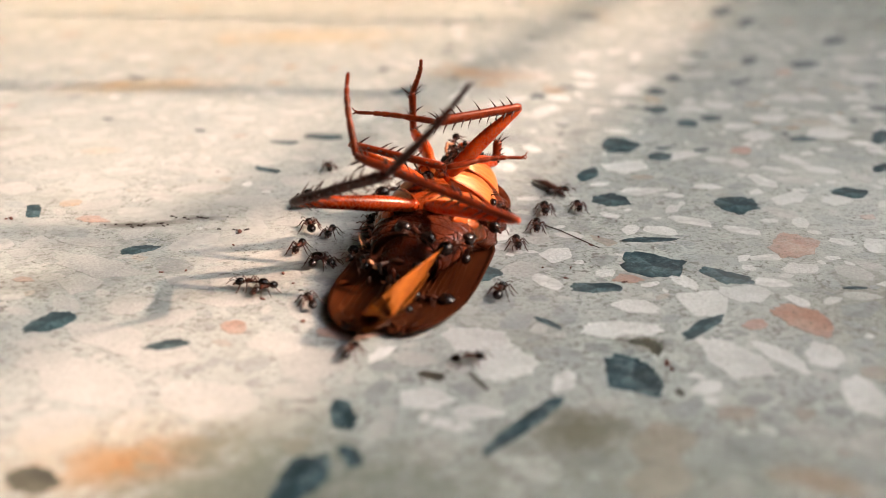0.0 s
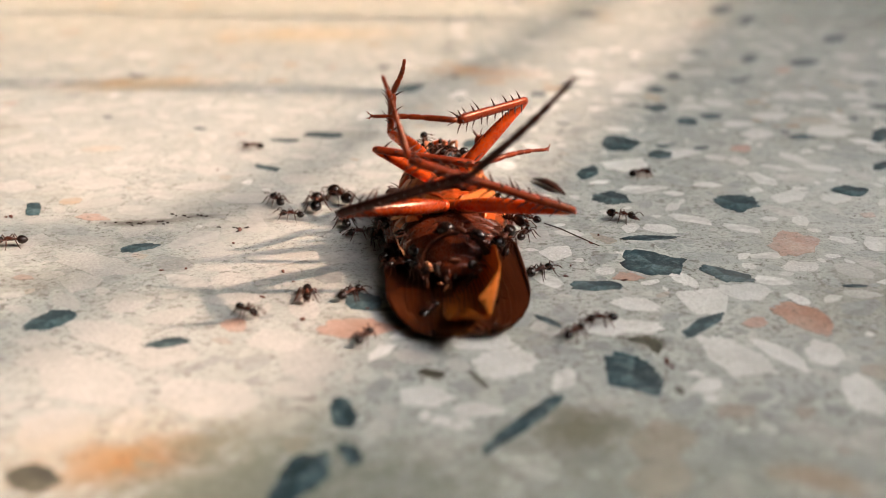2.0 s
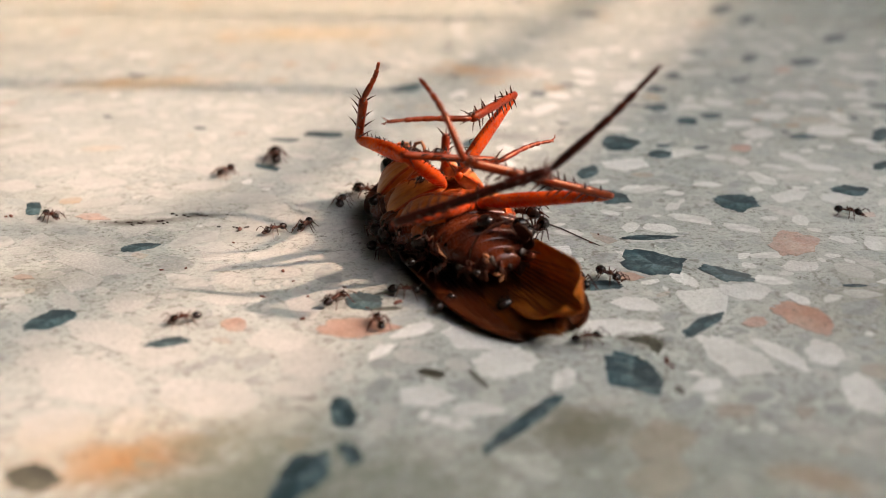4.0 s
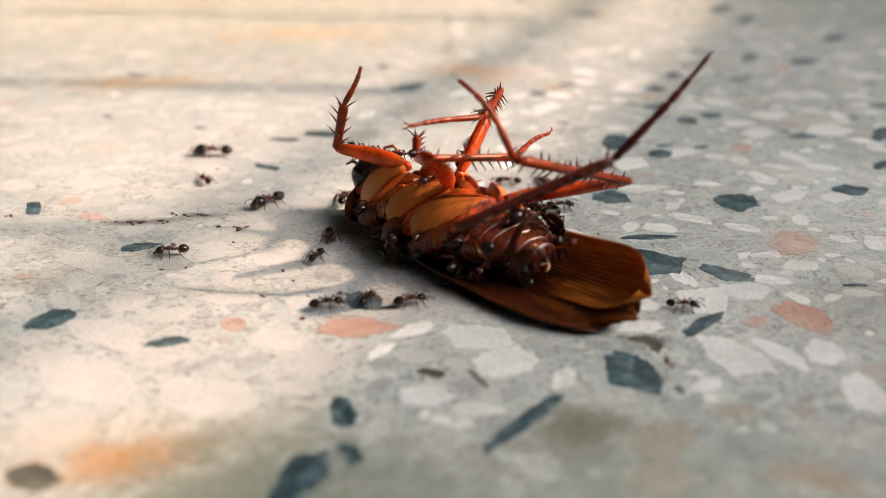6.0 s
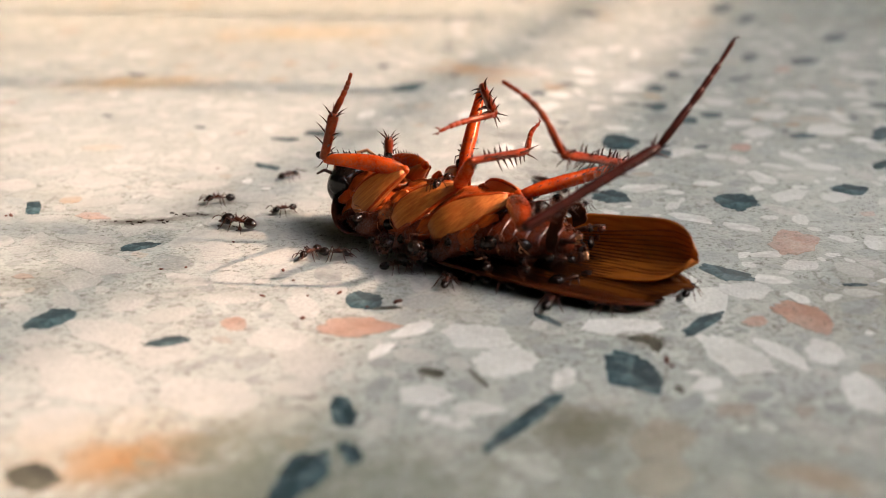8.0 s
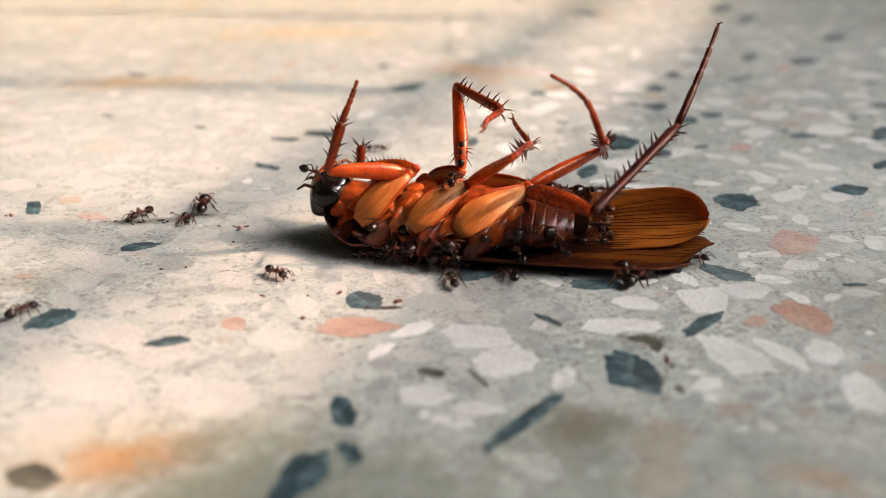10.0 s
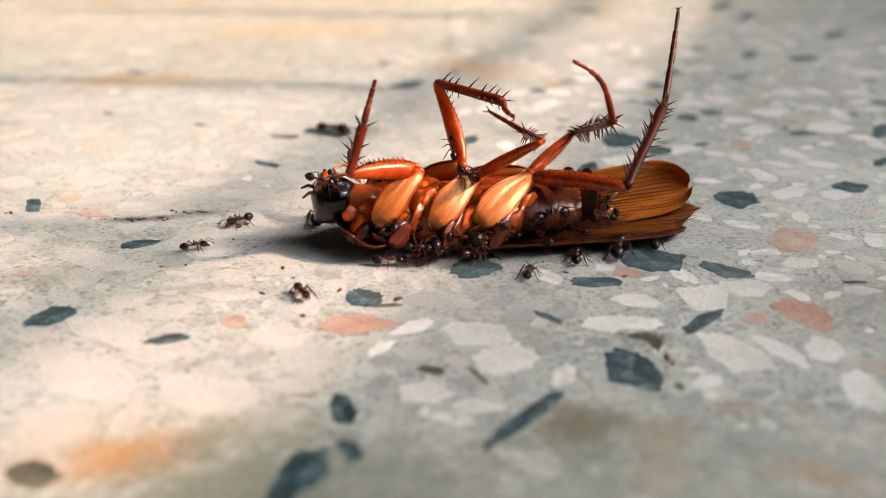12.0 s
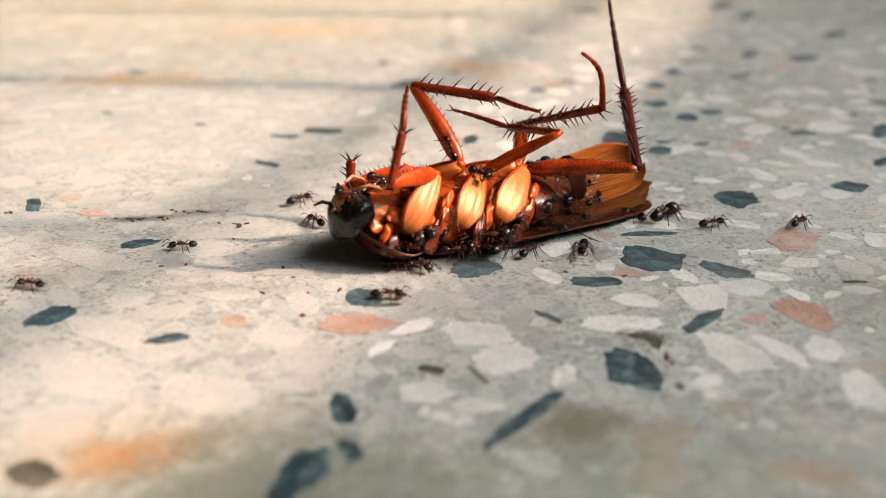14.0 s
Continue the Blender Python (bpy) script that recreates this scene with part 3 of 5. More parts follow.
def build_roach():
    root = tagged(new("cockroach"), "dead reddish-brown cockroach lying on its back, legs in the air", "cockroach")
    # shield of the neck, a shallow bowl when the insect lies on its back
    bm = bmesh.new()
    nr, na = 8, 36
    sheets = []
    for side in (0, 1):
        rows = []
        for i in range(nr + 1):
            u = i / nr
            rows.append([bm.verts.new(Vector((8.6 + 3.1 * u * math.cos(2 * math.pi * j / na) * (1 if math.cos(2 * math.pi * j / na) > 0 else 0.85),
                                              4.3 * u * math.sin(2 * math.pi * j / na),
                                              -0.72 + 1.15 * u ** 2.4 + 1.7 * u * u * max(0.0, math.cos(2 * math.pi * j / na)) ** 1.5 + (0.0 if side else 0.12))) * U) for j in range(na)])
        sheets.append(rows)
    for rows in sheets:
        for r0, r1 in zip(rows[1:], rows[2:]):
            for j in range(na):
                bm.faces.new((r0[j], r0[(j + 1) % na], r1[(j + 1) % na], r1[j]))
        bm.faces.new(rows[1])
    for j in range(na):
        bm.faces.new((sheets[0][-1][j], sheets[0][-1][(j + 1) % na], sheets[1][-1][(j + 1) % na], sheets[1][-1][j]))
    part("pronotum", bm, RIM, root, "amber-rimmed neck shield")

    # thorax, in three overlapping rings of plates
    for x0, x1, wa, wb, h in ((9.4, 5.4, 2.3, 3.4, 1.7), (6.0, 1.6, 3.5, 3.8, 1.95), (2.2, -2.6, 3.8, 3.8, 2.0)):
        bm = bmesh.new()
        ss = [i / 18 for i in range(19)]
        tube(bm, [(x0 + (x1 - x0) * q, 0, h - 0.3) for q in ss], [((wa + (wb - wa) * q) * k, h * k) for q in ss for k in (1.02 - 0.34 * abs(2 * q - 1) ** 5,)], (0, 1, 0), 44)
        for v in bm.verts:
            p = v.co / U
            v.co += Vector((0, p.y, p.z - h)).normalized() * U * (0.34 * noise.noise(p * 1.25) + 0.16 * noise.noise(p * 2.6))
        part("thorax_segment", bm, CHEST, root)
    # soft folds between the hips
    for sgn in (-1, 1):
        for i, x in enumerate((6.7, 6.2, 3.3, 2.5, -0.4, -1.3)):
            bm = bmesh.new()
            ball(bm, (x, (2.95 - 0.25 * (i % 2)) * sgn, 1.0 + 0.8 * (i % 2)), (0.8, 0.6, 0.6), Matrix.Rotation(radians(35 * sgn), 3, "Z"), 16, 12, 0.32, i + 2.5 * sgn)
            part("hip_fold", bm, FOLD if i % 2 else CHEST, root)
    # creased plates on the flanks, behind each hip
    for sgn in (-1, 1):
        for i, (a, b) in enumerate((((6.5, 3.3, 1.0), (3.5, 1.5, 4.0)), ((2.9, 3.8, 0.9), (-0.5, 1.2, 3.7)), ((-0.7, 3.8, 0.9), (-3.8, 1.7, 3.4)))):
            a, b = Vector((a[0], a[1] * sgn, a[2])), Vector((b[0], b[1] * sgn, b[2]))
            lie = (b - a).to_track_quat("X", "Z").to_matrix()
            for j, (q, off) in enumerate(((0.06, 0.15), (0.34, -0.2), (0.66, 0.1))):
                bm = bmesh.new()
                ball(bm, a.lerp(b, q) + lie.col[2] * 0.15 + Vector((off, 0.25 * sgn, 0)), (1.45 - 0.2 * j, 0.34, 0.85 - 0.12 * j), lie, 26, 20, 0.34, i * 3.1 + j * 1.9 + sgn)
                # lowest plate in dark belly cuticle: shade under the hips put into the colour
                part("flank_plate", bm, BODY if j == 0 else (FOLD, CHEST)[(i + j) % 2], root)
    # creases of the throat, between the head and the fore hips
    for sgn in (-1, 1):
        for i, (x, y, z, size) in enumerate(((9.3, 2.0, 1.5, 0.8), (8.9, 2.5, 0.9, 0.9), (9.9, 1.5, 2.2, 0.7), (8.4, 1.7, 2.6, 0.8), (9.8, 2.4, 0.6, 0.7), (7.9, 3.1, 0.6, 0.8))):
            bm = bmesh.new()
            ball(bm, (x, y * sgn, z), (size * 1.35, 0.40, 0.75), Euler((0.3 * i, 0.5 - 0.2 * i, 0.5 * sgn)).to_matrix(), 24, 18, 0.34, i * 2.3 + sgn)
            # low folds take the dark cuticle too, as painted shade
            part("throat_fold", bm, BODY if z < 1.0 else (FOLD, CHEST, CREST)[i % 3], root)
    for i, x in enumerate((6.6, 4.9, 3.0, 0.9, -1.2)):
        bm = bmesh.new()
        ball(bm, (x, 0.15 * (-1) ** i, 3.35), (0.85, 0.9, 0.42), None, 16, 12, 0.3, i * 1.7)
        part("breast_plate", bm, FOLD if i % 2 else CHEST, root)
    # belly rings
    for i in range(7):
        x0, x1 = -2.2 - 0.8 * i, -3.3 - 0.8 * i
        w, w1 = (3.7, 3.7, 3.55, 3.25, 2.85, 2.3, 1.6, 1.2)[i:i + 2]
        h, h1 = (1.85, 1.85, 1.8, 1.65, 1.45, 1.2, 0.9, 0.7)[i:i + 2]
        bm = bmesh.new()
        ss = (0, 0.25, 0.7, 0.92, 1.0)
        grow = (0.0, 0.15, 0.5, 0.9, 1.0)
        tube(bm, [(x0 + (x1 - x0) * s, 0, 1.65 - 0.03 * i) for s in ss],
             [((w + (w1 - w) * g) * k, (h + (h1 - h) * g) * k) for g, k in zip(grow, (0.992, 1.0, 1.004, 1.006, 0.998))], (0, 1, 0), 28)
        ring = part("belly_segment", bm, BODY, BELLY[0] if BELLY else root)
        if not BELLY:
            BELLY.append(ring)
    # torn plates round the open end of the belly
    for th0, th1, x1, flare in ((-20, 95, -8.1, 1.0), (120, 215, -7.8, 0.8)):
        bm = bmesh.new()
        rnd = random.Random(th0)
        sheets = []
        for inner in (0.0, 0.09):
            rows = []
            for i in range(9):
                s = i / 8
                row = []
                for j in range(13):
                    th = radians(th0 + (th1 - th0) * j / 12)
                    r = (1.75 + 0.35 * s * flare) - inner
                    q = s * (1 - 0.35 * abs(2 * j / 12 - 1) ** 2 - 0.08 * math.sin(j * 2.3 + th0))
                    row.append(bm.verts.new(Vector((-6.9 + (x1 + 6.9) * q, math.cos(th) * r * 1.15, 1.9 + math.sin(th) * r * 1.05 + 0.4 * q)) * U))
                rows.append(row)
            sheets.append(rows)
        for rows in sheets:
            for r0, r1 in zip(rows, rows[1:]):
                for j in range(12):
                    bm.faces.new((r0[j], r0[j + 1], r1[j + 1], r1[j]))
        for j in range(12):
            bm.faces.new((sheets[0][-1][j], sheets[0][-1][j + 1], sheets[1][-1][j + 1], sheets[1][-1][j]))
        for j in (0, 12):
            for i in range(8):
                bm.faces.new((sheets[0][i][j], sheets[0][i + 1][j], sheets[1][i + 1][j], sheets[1][i][j]))
        part("tail_flap", bm, FLAP, BELLY[0], "torn brown plate at the end of the belly")
    for sgn in (-1, 1):
        bm = bmesh.new()
        tube(bm, [(-7.4, 0.9 * sgn, 1.9), (-8.1, 1.4 * sgn, 2.1), (-8.8, 1.8 * sgn, 2.3), (-9.4, 2.0 * sgn, 2.4)], [0.15, 0.17, 0.12, 0.03], (0, 0, 1), 8)
        part("cercus", bm, SPINE, BELLY[0])

    rnd = random.Random(41)
    for i in range(16):
        bm = bmesh.new()
        at = Vector((-8.3 - rnd.random() * 1.5, rnd.uniform(-1.8, 2.2), rnd.uniform(1.0, 3.0)))
        ball(bm, at, (rnd.uniform(0.2, 0.5), rnd.uniform(0.1, 0.3), rnd.uniform(0.1, 0.25)), Euler((rnd.random() * 3, rnd.random() * 3, rnd.random() * 3)).to_matrix(), 9, 7, 0.6, i * 1.3)
        part("shred", bm, (FLAP, DARK, PALE, BODY)[i % 4], BELLY[0])
    for i in range(12):
        x = 6.0 - i * 1.15 + rnd.uniform(-0.4, 0.4)
        foot = Vector((x, 3.5 + rnd.uniform(-0.2, 0.3), rnd.uniform(0.6, 1.6)))
        lean = Vector((rnd.uniform(-0.6, 0.6), rnd.uniform(0.1, 0.5), rnd.uniform(0.5, 1.2)))
        bm = bmesh.new()
        tube(bm, [foot, foot + lean * 0.5 + Vector((0.1, 0.1, 0)), foot + lean], [0.03, 0.03, 0.015], (1, 0, 0), 5)
        part("thread", bm, PALE, root)

    # wing covers under the back, and hind wings fanned out behind
    WINGS.append(build_wing(root, "wing_cover", VEIN, (6.2, 1.5, -0.62), (-15.2, 1.4, -0.1), 3.25, 0.035, 0, "dark brown veined wing cover", 0.26, 3, 0.64))
    WINGS.append(build_wing(root, "wing_cover", VEIN, (6.2, -1.5, -0.5), (-15.0, -1.6, -0.15), 3.25, 0.035, 0, "dark brown veined wing cover", 0.22, 4, 0.62))
    WINGS.append(build_wing(root, "hind_wing", WING_LOW, (-3.0, 0.6, 0.0), (-16.9, 0.2, 1.0), 2.2, 0.0, 22, "brown veined hind wing with a frayed end", 0.36, 5, 0.78))
    WINGS.append(build_wing(root, "hind_wing", WING, (-3.5, -1.0, 0.8), (-16.4, -1.0, 2.4), 2.4, 0.0, 42, "amber veined hind wing fanned upward", 0.05, 6, cup=1.3))

    # head, tucked under the shield, on a short neck
    bm = bmesh.new()
    tube(bm, [(8.2, 0, 1.9), (9.2, 0, 2.1), (10.2, 0, 2.4), (11.0, 0, 2.6)], [(2.2, 1.7), (1.9, 1.65), (1.6, 1.5), (1.4, 1.4)], (0, 1, 0), 16)
    part("neck", bm, CHEST, root)
    bm = bmesh.new()
    ball(bm, (11.3, 0.1, 2.75), (1.45, 1.8, 1.95), Matrix.Rotation(radians(-28), 3, "Y"), 36, 24, 0.16, 2.0)
    head = part("head", bm, HEAD, root, "dark glossy head with pale mouthparts")
    for sgn in (-1, 1):
        bm = bmesh.new()
        ball(bm, (11.1, 1.6 * sgn, 2.95), (0.95, 0.42, 0.85), Matrix.Rotation(radians(25), 3, "Y"), 32, 20)
        part("eye", bm, EYE_M, head)
        bm = bmesh.new()
        tube(bm, [(10.9, 0.55 * sgn, 4.2), (11.1, 0.95 * sgn, 4.75), (10.4, 1.25 * sgn, 5.0), (9.7, 1.2 * sgn, 4.7), (9.3, 1.0 * sgn, 4.3)], [0.14, 0.15, 0.13, 0.14, 0.1], (0, 0, 1), 8)
        part("palp", bm, PALE, head)
        bm = bmesh.new()
        tube(bm, [(11.4, 0.5 * sgn, 4.0), (11.9, 0.4 * sgn, 4.5), (11.7, 0.1 * sgn, 4.8)], [0.35, 0.3, 0.1], (0, 1, 0), 9)
        part("mandible", bm, LEG, head)
        bm = bmesh.new()
        tube(bm, [(12.4, 0.7 * sgn, 3.4), (13.0, 0.9 * sgn, 3.6), (13.5, 1.2 * sgn, 3.3)], [0.16, 0.13, 0.08], (0, 0, 1), 8)
        part("antenna_stub", bm, SPINE, head)
    rnd = random.Random(9)
    for i in range(7):
        bm = bmesh.new()
        at = Vector((rnd.uniform(11.4, 12.8), rnd.uniform(-0.9, 1.2), rnd.uniform(3.9, 4.9)))
        ball(bm, at, (rnd.uniform(0.18, 0.42), 0.14, rnd.uniform(0.15, 0.3)), Euler((rnd.random() * 3, rnd.random() * 3, rnd.random() * 3)).to_matrix(), 12, 9, 0.5, i * 2.1)
        part("mouthpart", bm, (PALE, CREST, DARK)[i % 3], head)
    bm = bmesh.new()
    ball(bm, (12.0, 0, 3.7), (0.55, 0.85, 0.75), Matrix.Rotation(radians(-25), 3, "Y"), 12, 8, 0.1, 5.0)
    part("face_plate", bm, PALE, head)

    # legs: near side y > 0, far side y < 0
    build_leg(root, (8.4, 3.1, 1.75), (0.84, 0.56), (5.1, 1.3, 5.0), (10.3, 4.05, 5.8), (9.25, 3.8, 9.3), (8.3, 2.8, 12.1), 0.66, "fore leg with a raised shin", hook=False)
    build_leg(root, (8.4, -3.1, 1.75), (0.84, 0.56), (5.1, -1.3, 4.6), (9.7, -2.9, 3.8), (9.6, -3.05, 5.65), None, 0.62, "fore leg broken off below the knee", stub=True)
    build_leg(root, (4.4, 3.7, 1.75), (0.88, 0.56), (0.9, 0.7, 4.3), (-2.9, 5.2, 8.0), (-3.3, -1.8, 6.8), (-1.5, -6.75, 7.25), 0.6, "middle leg folded across the belly")
    build_leg(root, (4.4, -3.7, 1.75), (0.88, 0.56), (1.6, -0.8, 4.7), (2.86, -5.9, 9.85), (-1.33, -0.64, 9.5), (-0.86, 5.25, 9.8), 0.66, "middle leg with a high bent knee")
    build_leg(root, (1.2, 3.9, 1.75), (1.00, 0.60), (-3.4, 0.5, 4.0), (-8.3, 7.6, 5.2), (-13.6, -0.55, 9.0), (-16.1, -6.0, 15.0), 0.76, "long hind leg stretched up and back", shin=SHADED_SHIN, bow=(0.0, 0.02, -0.25))
    build_leg(root, (1.2, -3.9, 1.75), (1.00, 0.60), (-3.4, -0.5, 4.0), (-8.6, -7.7, 5.0), (-8.66, 2.95, 8.7), (-5.0, 4.46, 13.4), 0.68, "hind leg with its foot raised over the body", hook=False, bow=(-0.8, 0.0, 0.25))
    return root


roach = build_roach()


# ---------------------------------------------------------------- ants
HIPS = {}


def build_ant(name, label, length, head, gaster, pose_seed):
    """An ant in millimetres: head with jaws and elbowed feelers, waist, gaster and six jointed legs."""
    root = tagged(new(name), label, "ant", group="ants round the cockroach")
    k = length * MM / U / 3.2
    rnd = random.Random(pose_seed)
    bm = bmesh.new()
    tube(bm, [Vector(p) * k for p in ((0.62, 0, 0.62), (0.5, 0, 0.68), (0.25, 0, 0.76), (0.0, 0, 0.7), (-0.2, 0, 0.64), (-0.34, 0, 0.58), (-0.4, 0, 0.68), (-0.46, 0, 0.56), (-0.54, 0, 0.66), (-0.62, 0, 0.58))],
         [(r * k, r * 0.9 * k) for r in (0.09, 0.17, 0.24, 0.2, 0.17, 0.07, 0.13, 0.07, 0.14, 0.07)], (0, 1, 0), 10)
    part("thorax", bm, ANT_RED, root, "reddish-brown thorax and waist")
    bm = bmesh.new()
    ball(bm, Vector((0.68 + 0.36 * head, 0, 0.6)) * k, (0.42 * head * k, 0.38 * head * k, 0.33 * head * k), Matrix.Rotation(radians(18), 3, "Y"), 16, 10, 0.06, 1.0)
    skull = part("head", bm, ANT_DARK, root, "glossy black head")
    for sgn in (-1, 1):
        bm = bmesh.new()
        tip = 0.68 + 0.74 * head
        tube(bm, [Vector(p) * k for p in ((tip - 0.08, 0.2 * sgn * head, 0.45), (tip + 0.16, 0.18 * sgn * head, 0.36), (tip + 0.24, 0.04 * sgn, 0.34))], [0.09 * k * head, 0.07 * k * head, 0.02 * k], (0, 0, 1), 7)
        part("jaw", bm, ANT_RED, skull)
        bm = bmesh.new()
        b = 0.68 + 0.6 * head
        up = rnd.uniform(0.75, 1.05)
        tube(bm, [Vector(p) * k for p in ((b, 0.14 * sgn, 0.72), (b + 0.22, 0.42 * sgn, up), (b + 0.5, 0.62 * sgn, up - 0.1), (b + 0.82, 0.58 * sgn, up - 0.38))], [0.035 * k, 0.04 * k, 0.038 * k, 0.045 * k], (0, 0, 1), 6)
        part("antenna", bm, ANT_RED, skull)
        bm = bmesh.new()
        ball(bm, Vector((0.72 + 0.4 * head, 0.34 * sgn * head, 0.66)) * k, (0.07 * k, 0.05 * k, 0.07 * k), None, 8, 6)
        part("eye", bm, EYE_M, skull)
    bm = bmesh.new()
    tube(bm, [Vector((-0.6 - 0.95 * gaster * s, 0, 0.6 - 0.06 * s)) * k for s in (0, 0.06, 0.2, 0.24, 0.45, 0.5, 0.72, 0.76, 0.92, 1.0)],
         [(r * gaster * k, r * 0.92 * gaster * k) for r in (0.06, 0.24, 0.39, 0.375, 0.43, 0.415, 0.34, 0.32, 0.16, 0.03)], (0, 1, 0), 14)
    part("gaster", bm, ANT_DARK, root, "banded dark gaster")
    for i, (x, ahead) in enumerate(((0.42, 0.62), (0.18, -0.05), (-0.08, -0.72))):
        for sgn in (-1, 1):
            sway = rnd.uniform(-0.22, 0.22)
            hip = Vector((x, 0.13 * sgn, 0.56))
            knee = Vector((x + ahead * 0.55 + sway * 0.5, 0.62 * sgn, 0.92 + rnd.uniform(-0.08, 0.08)))
            shin = Vector((x + ahead * 1.05 + sway, 1.0 * sgn, 0.22))
            foot = Vector((x + ahead * 1.3 + sway, 1.2 * sgn, 0.02))
            bm = bmesh.new()
            tube(bm, [v * k for v in (hip, hip.lerp(knee, 0.5), knee, knee.lerp(shin, 0.5), shin, foot)], [0.055 * k, 0.075 * k, 0.045 * k, 0.055 * k, 0.035 * k, 0.022 * k], (0, 0, 1), 6)
            leg = part("leg", bm, ANT_RED, root)
            HIPS[leg.data.name] = (hip * k * U, sgn, (i + (sgn > 0)) % 2)
    return root


PARK = pose(0, 0, 0)


def step_legs(ant, swing, seed):
    """The six legs swing in two sets of three."""
    rnd = random.Random(seed)
    beat, start = rnd.uniform(1.0, 1.5), rnd.uniform(0, 6.28)
    for leg in ant.children:
        if leg.data.name not in HIPS:
            continue
        hip, side, turn = HIPS[leg.data.name]
        rows = []
        for i in range(57):
            t = i * 0.25
            a = swing * side * math.sin(2 * math.pi * beat * t + start + math.pi * turn)
            rows.append((t, Matrix.Translation(hip) @ pose(0, 0, 0, 0, 0, a) @ Matrix.Translation(-hip)))
        walk(leg, rows)


FIRST = {
    "minor": [build_ant("ant", "small reddish-brown worker ant on the terrazzo", n, 1.0, g, s) for n, g, s in ((3.0, 1.0, 1), (2.8, 0.95, 2), (3.2, 1.05, 3))],
    "major": [build_ant("ant", "large black ant with a big glossy head", n, h, 1.15, s) for n, h, s in ((4.1, 1.5, 4), (3.8, 1.42, 5))],
}
FLEET = {kind: stock + [copy_thing(stock[i % len(stock)], PARK) for i in range(many - len(stock))]
         for (kind, stock), many in zip(FIRST.items(), (41, 9))}


def next_ant(kind):
    return FLEET[kind].pop()


def crawl(kind, rows):
    """An ant that walks the floor: seconds, x, y in millimetres, heading in degrees."""
    ant = next_ant(kind)
    rows = [(t, pose(x * MM, y * MM, 0.00006, 0, 0, h)) for t, x, y, h in rows]
    if rows[-1][0] < 14:
        rows.append((14, rows[-1][1]))
    walk(ant, rows)
    step_legs(ant, 13, int(rows[0][1].translation.x * 1e6))


def ride(kind, x, y, z, roll, pitch, heading):
    """An ant that clings to the cockroach, shifting a little as it tugs; place in the insect's own units."""
    ant = next_ant(kind)
    rnd = random.Random(int(x * 100 + y * 10 + 7000))
    rows = []
    for t, m in roach_poses():
        local = pose(x * U, y * U, z * U, roll, pitch, heading + rnd.uniform(-14, 14))
        local.translation += Vector((rnd.uniform(-0.2, 0.2), rnd.uniform(-0.2, 0.2), 0)) * MM
        rows.append((t, m @ (belly_lean(t) @ local if x < -4 and z > 1 else local)))
    walk(ant, rows)
    step_legs(ant, 7, int(x * 1000))


# ---------------------------------------------------------------- the stone chips in the floor
chip("dark", -31.4, -13.2, 4.7, 3.7, 39, 0.5)
chip("dark", -21.2, -17.3, 3.7, 1.8, 19, 0.0)
chip("dark", -6.8, -27.8, 4.9, 1.8, -77, -0.3)
chip("dark", -5.9, -33.1, 2.8, 1.6, -55, -0.5)
chip("dark", -8.9, -35.7, 6.8, 3.7, 57, 1.0)
chip("dark", 5.6, -29.0, 10.4, 1.5, 51, 0.5)
chip("dark", 13.6, -22.5, 7.1, 4.9, -62, -1.8)
chip("dark", 20.7, -13.9, 6.1, 1.7, 42, 0.8)
chip("dark", 18.9, -1.4, 6.0, 6.2, -24, -0.6)
chip("dark", 24.7, -3.8, 5.6, 3.4, -27, -0.3)
chip("dark", 30.4, 15.4, 5.2, 6.2, -6, 0.5)
chip("dark", 17.7, 17.1, 4.4, 4.8, -5, 0.2)
chip("dark", 43.6, 19.5, 4.1, 4.0, -8, 0.4)
chip("dark", 21.9, 37.8, 5.0, 7.0, 0, 0.5)
chip("dark", 25.7, 33.1, 3.0, 3.8, 0, 0.3)
chip("dark", 16.2, 26.0, 3.3, 4.1, 30, 1.4)
chip("dark", 13.2, -6.3, 4.6, 2.2, 0, 0.1)
chip("dark", 8.4, -13.3, 3.3, 0.8, -48, -0.3)
chip("dark", 19.8, 5.3, 5.8, 1.5, 0, 0.1)
chip("dark", -6.6, -9.5, 3.6, 3.7, -15, -0.5)
chip("dark", 3.1, -3.3, 5.0, 4.9, 3, 0.2)
chip("dark", -41.8, 13.6, 1.6, 4.8, 12, -0.3)
chip("dark", -28.1, 2.8, 3.8, 2.2, 20, 0.1)
chip("dark", -19.6, 39.0, 3.8, 2.0, 0, -0.1)
chip("dark", -20.0, 27.7, 3.8, 1.3, -27, -0.4)
chip("dark", -5.1, 66.8, 6.8, 4.6, 39, 1.6)
chip("grey", -71.1, 95.2, 8.3, 10.2, 28, 0.7)
chip("moss", -24.9, -35.9, 4.2, 3.4, -7, -0.7)
chip("dark", 31.1, 66.4, 3.3, 4.3, 0, 0.4)
chip("dark", 28.9, 55.4, 3.9, 4.4, 0, 0.4)
chip("dark", 55.1, 41.7, 3.6, 5.9, 22, 2.5)
chip("dark", 50.4, 28.5, 2.9, 2.8, 22, 1.2)
chip("dark", 50.4, 88.3, 4.2, 3.9, 32, 1.9)
chip("dark", 58.5, 85.4, 5.4, 5.8, 9, 1.4)
chip("dark", 35.7, 50.8, 3.5, 3.3, 0, 0.4)
chip("dark", 35.3, -6.3, 2.4, 0.7, 0, 0.1)
chip("moss", 16.1, -17.9, 2.5, 1.2, -78, -0.6)
chip("moss", 16.6, -24.9, 1.3, 0.8, -72, -0.3)
chip("dark", 59.3, 124.5, 8.4, 4.2, 49, 3.8)
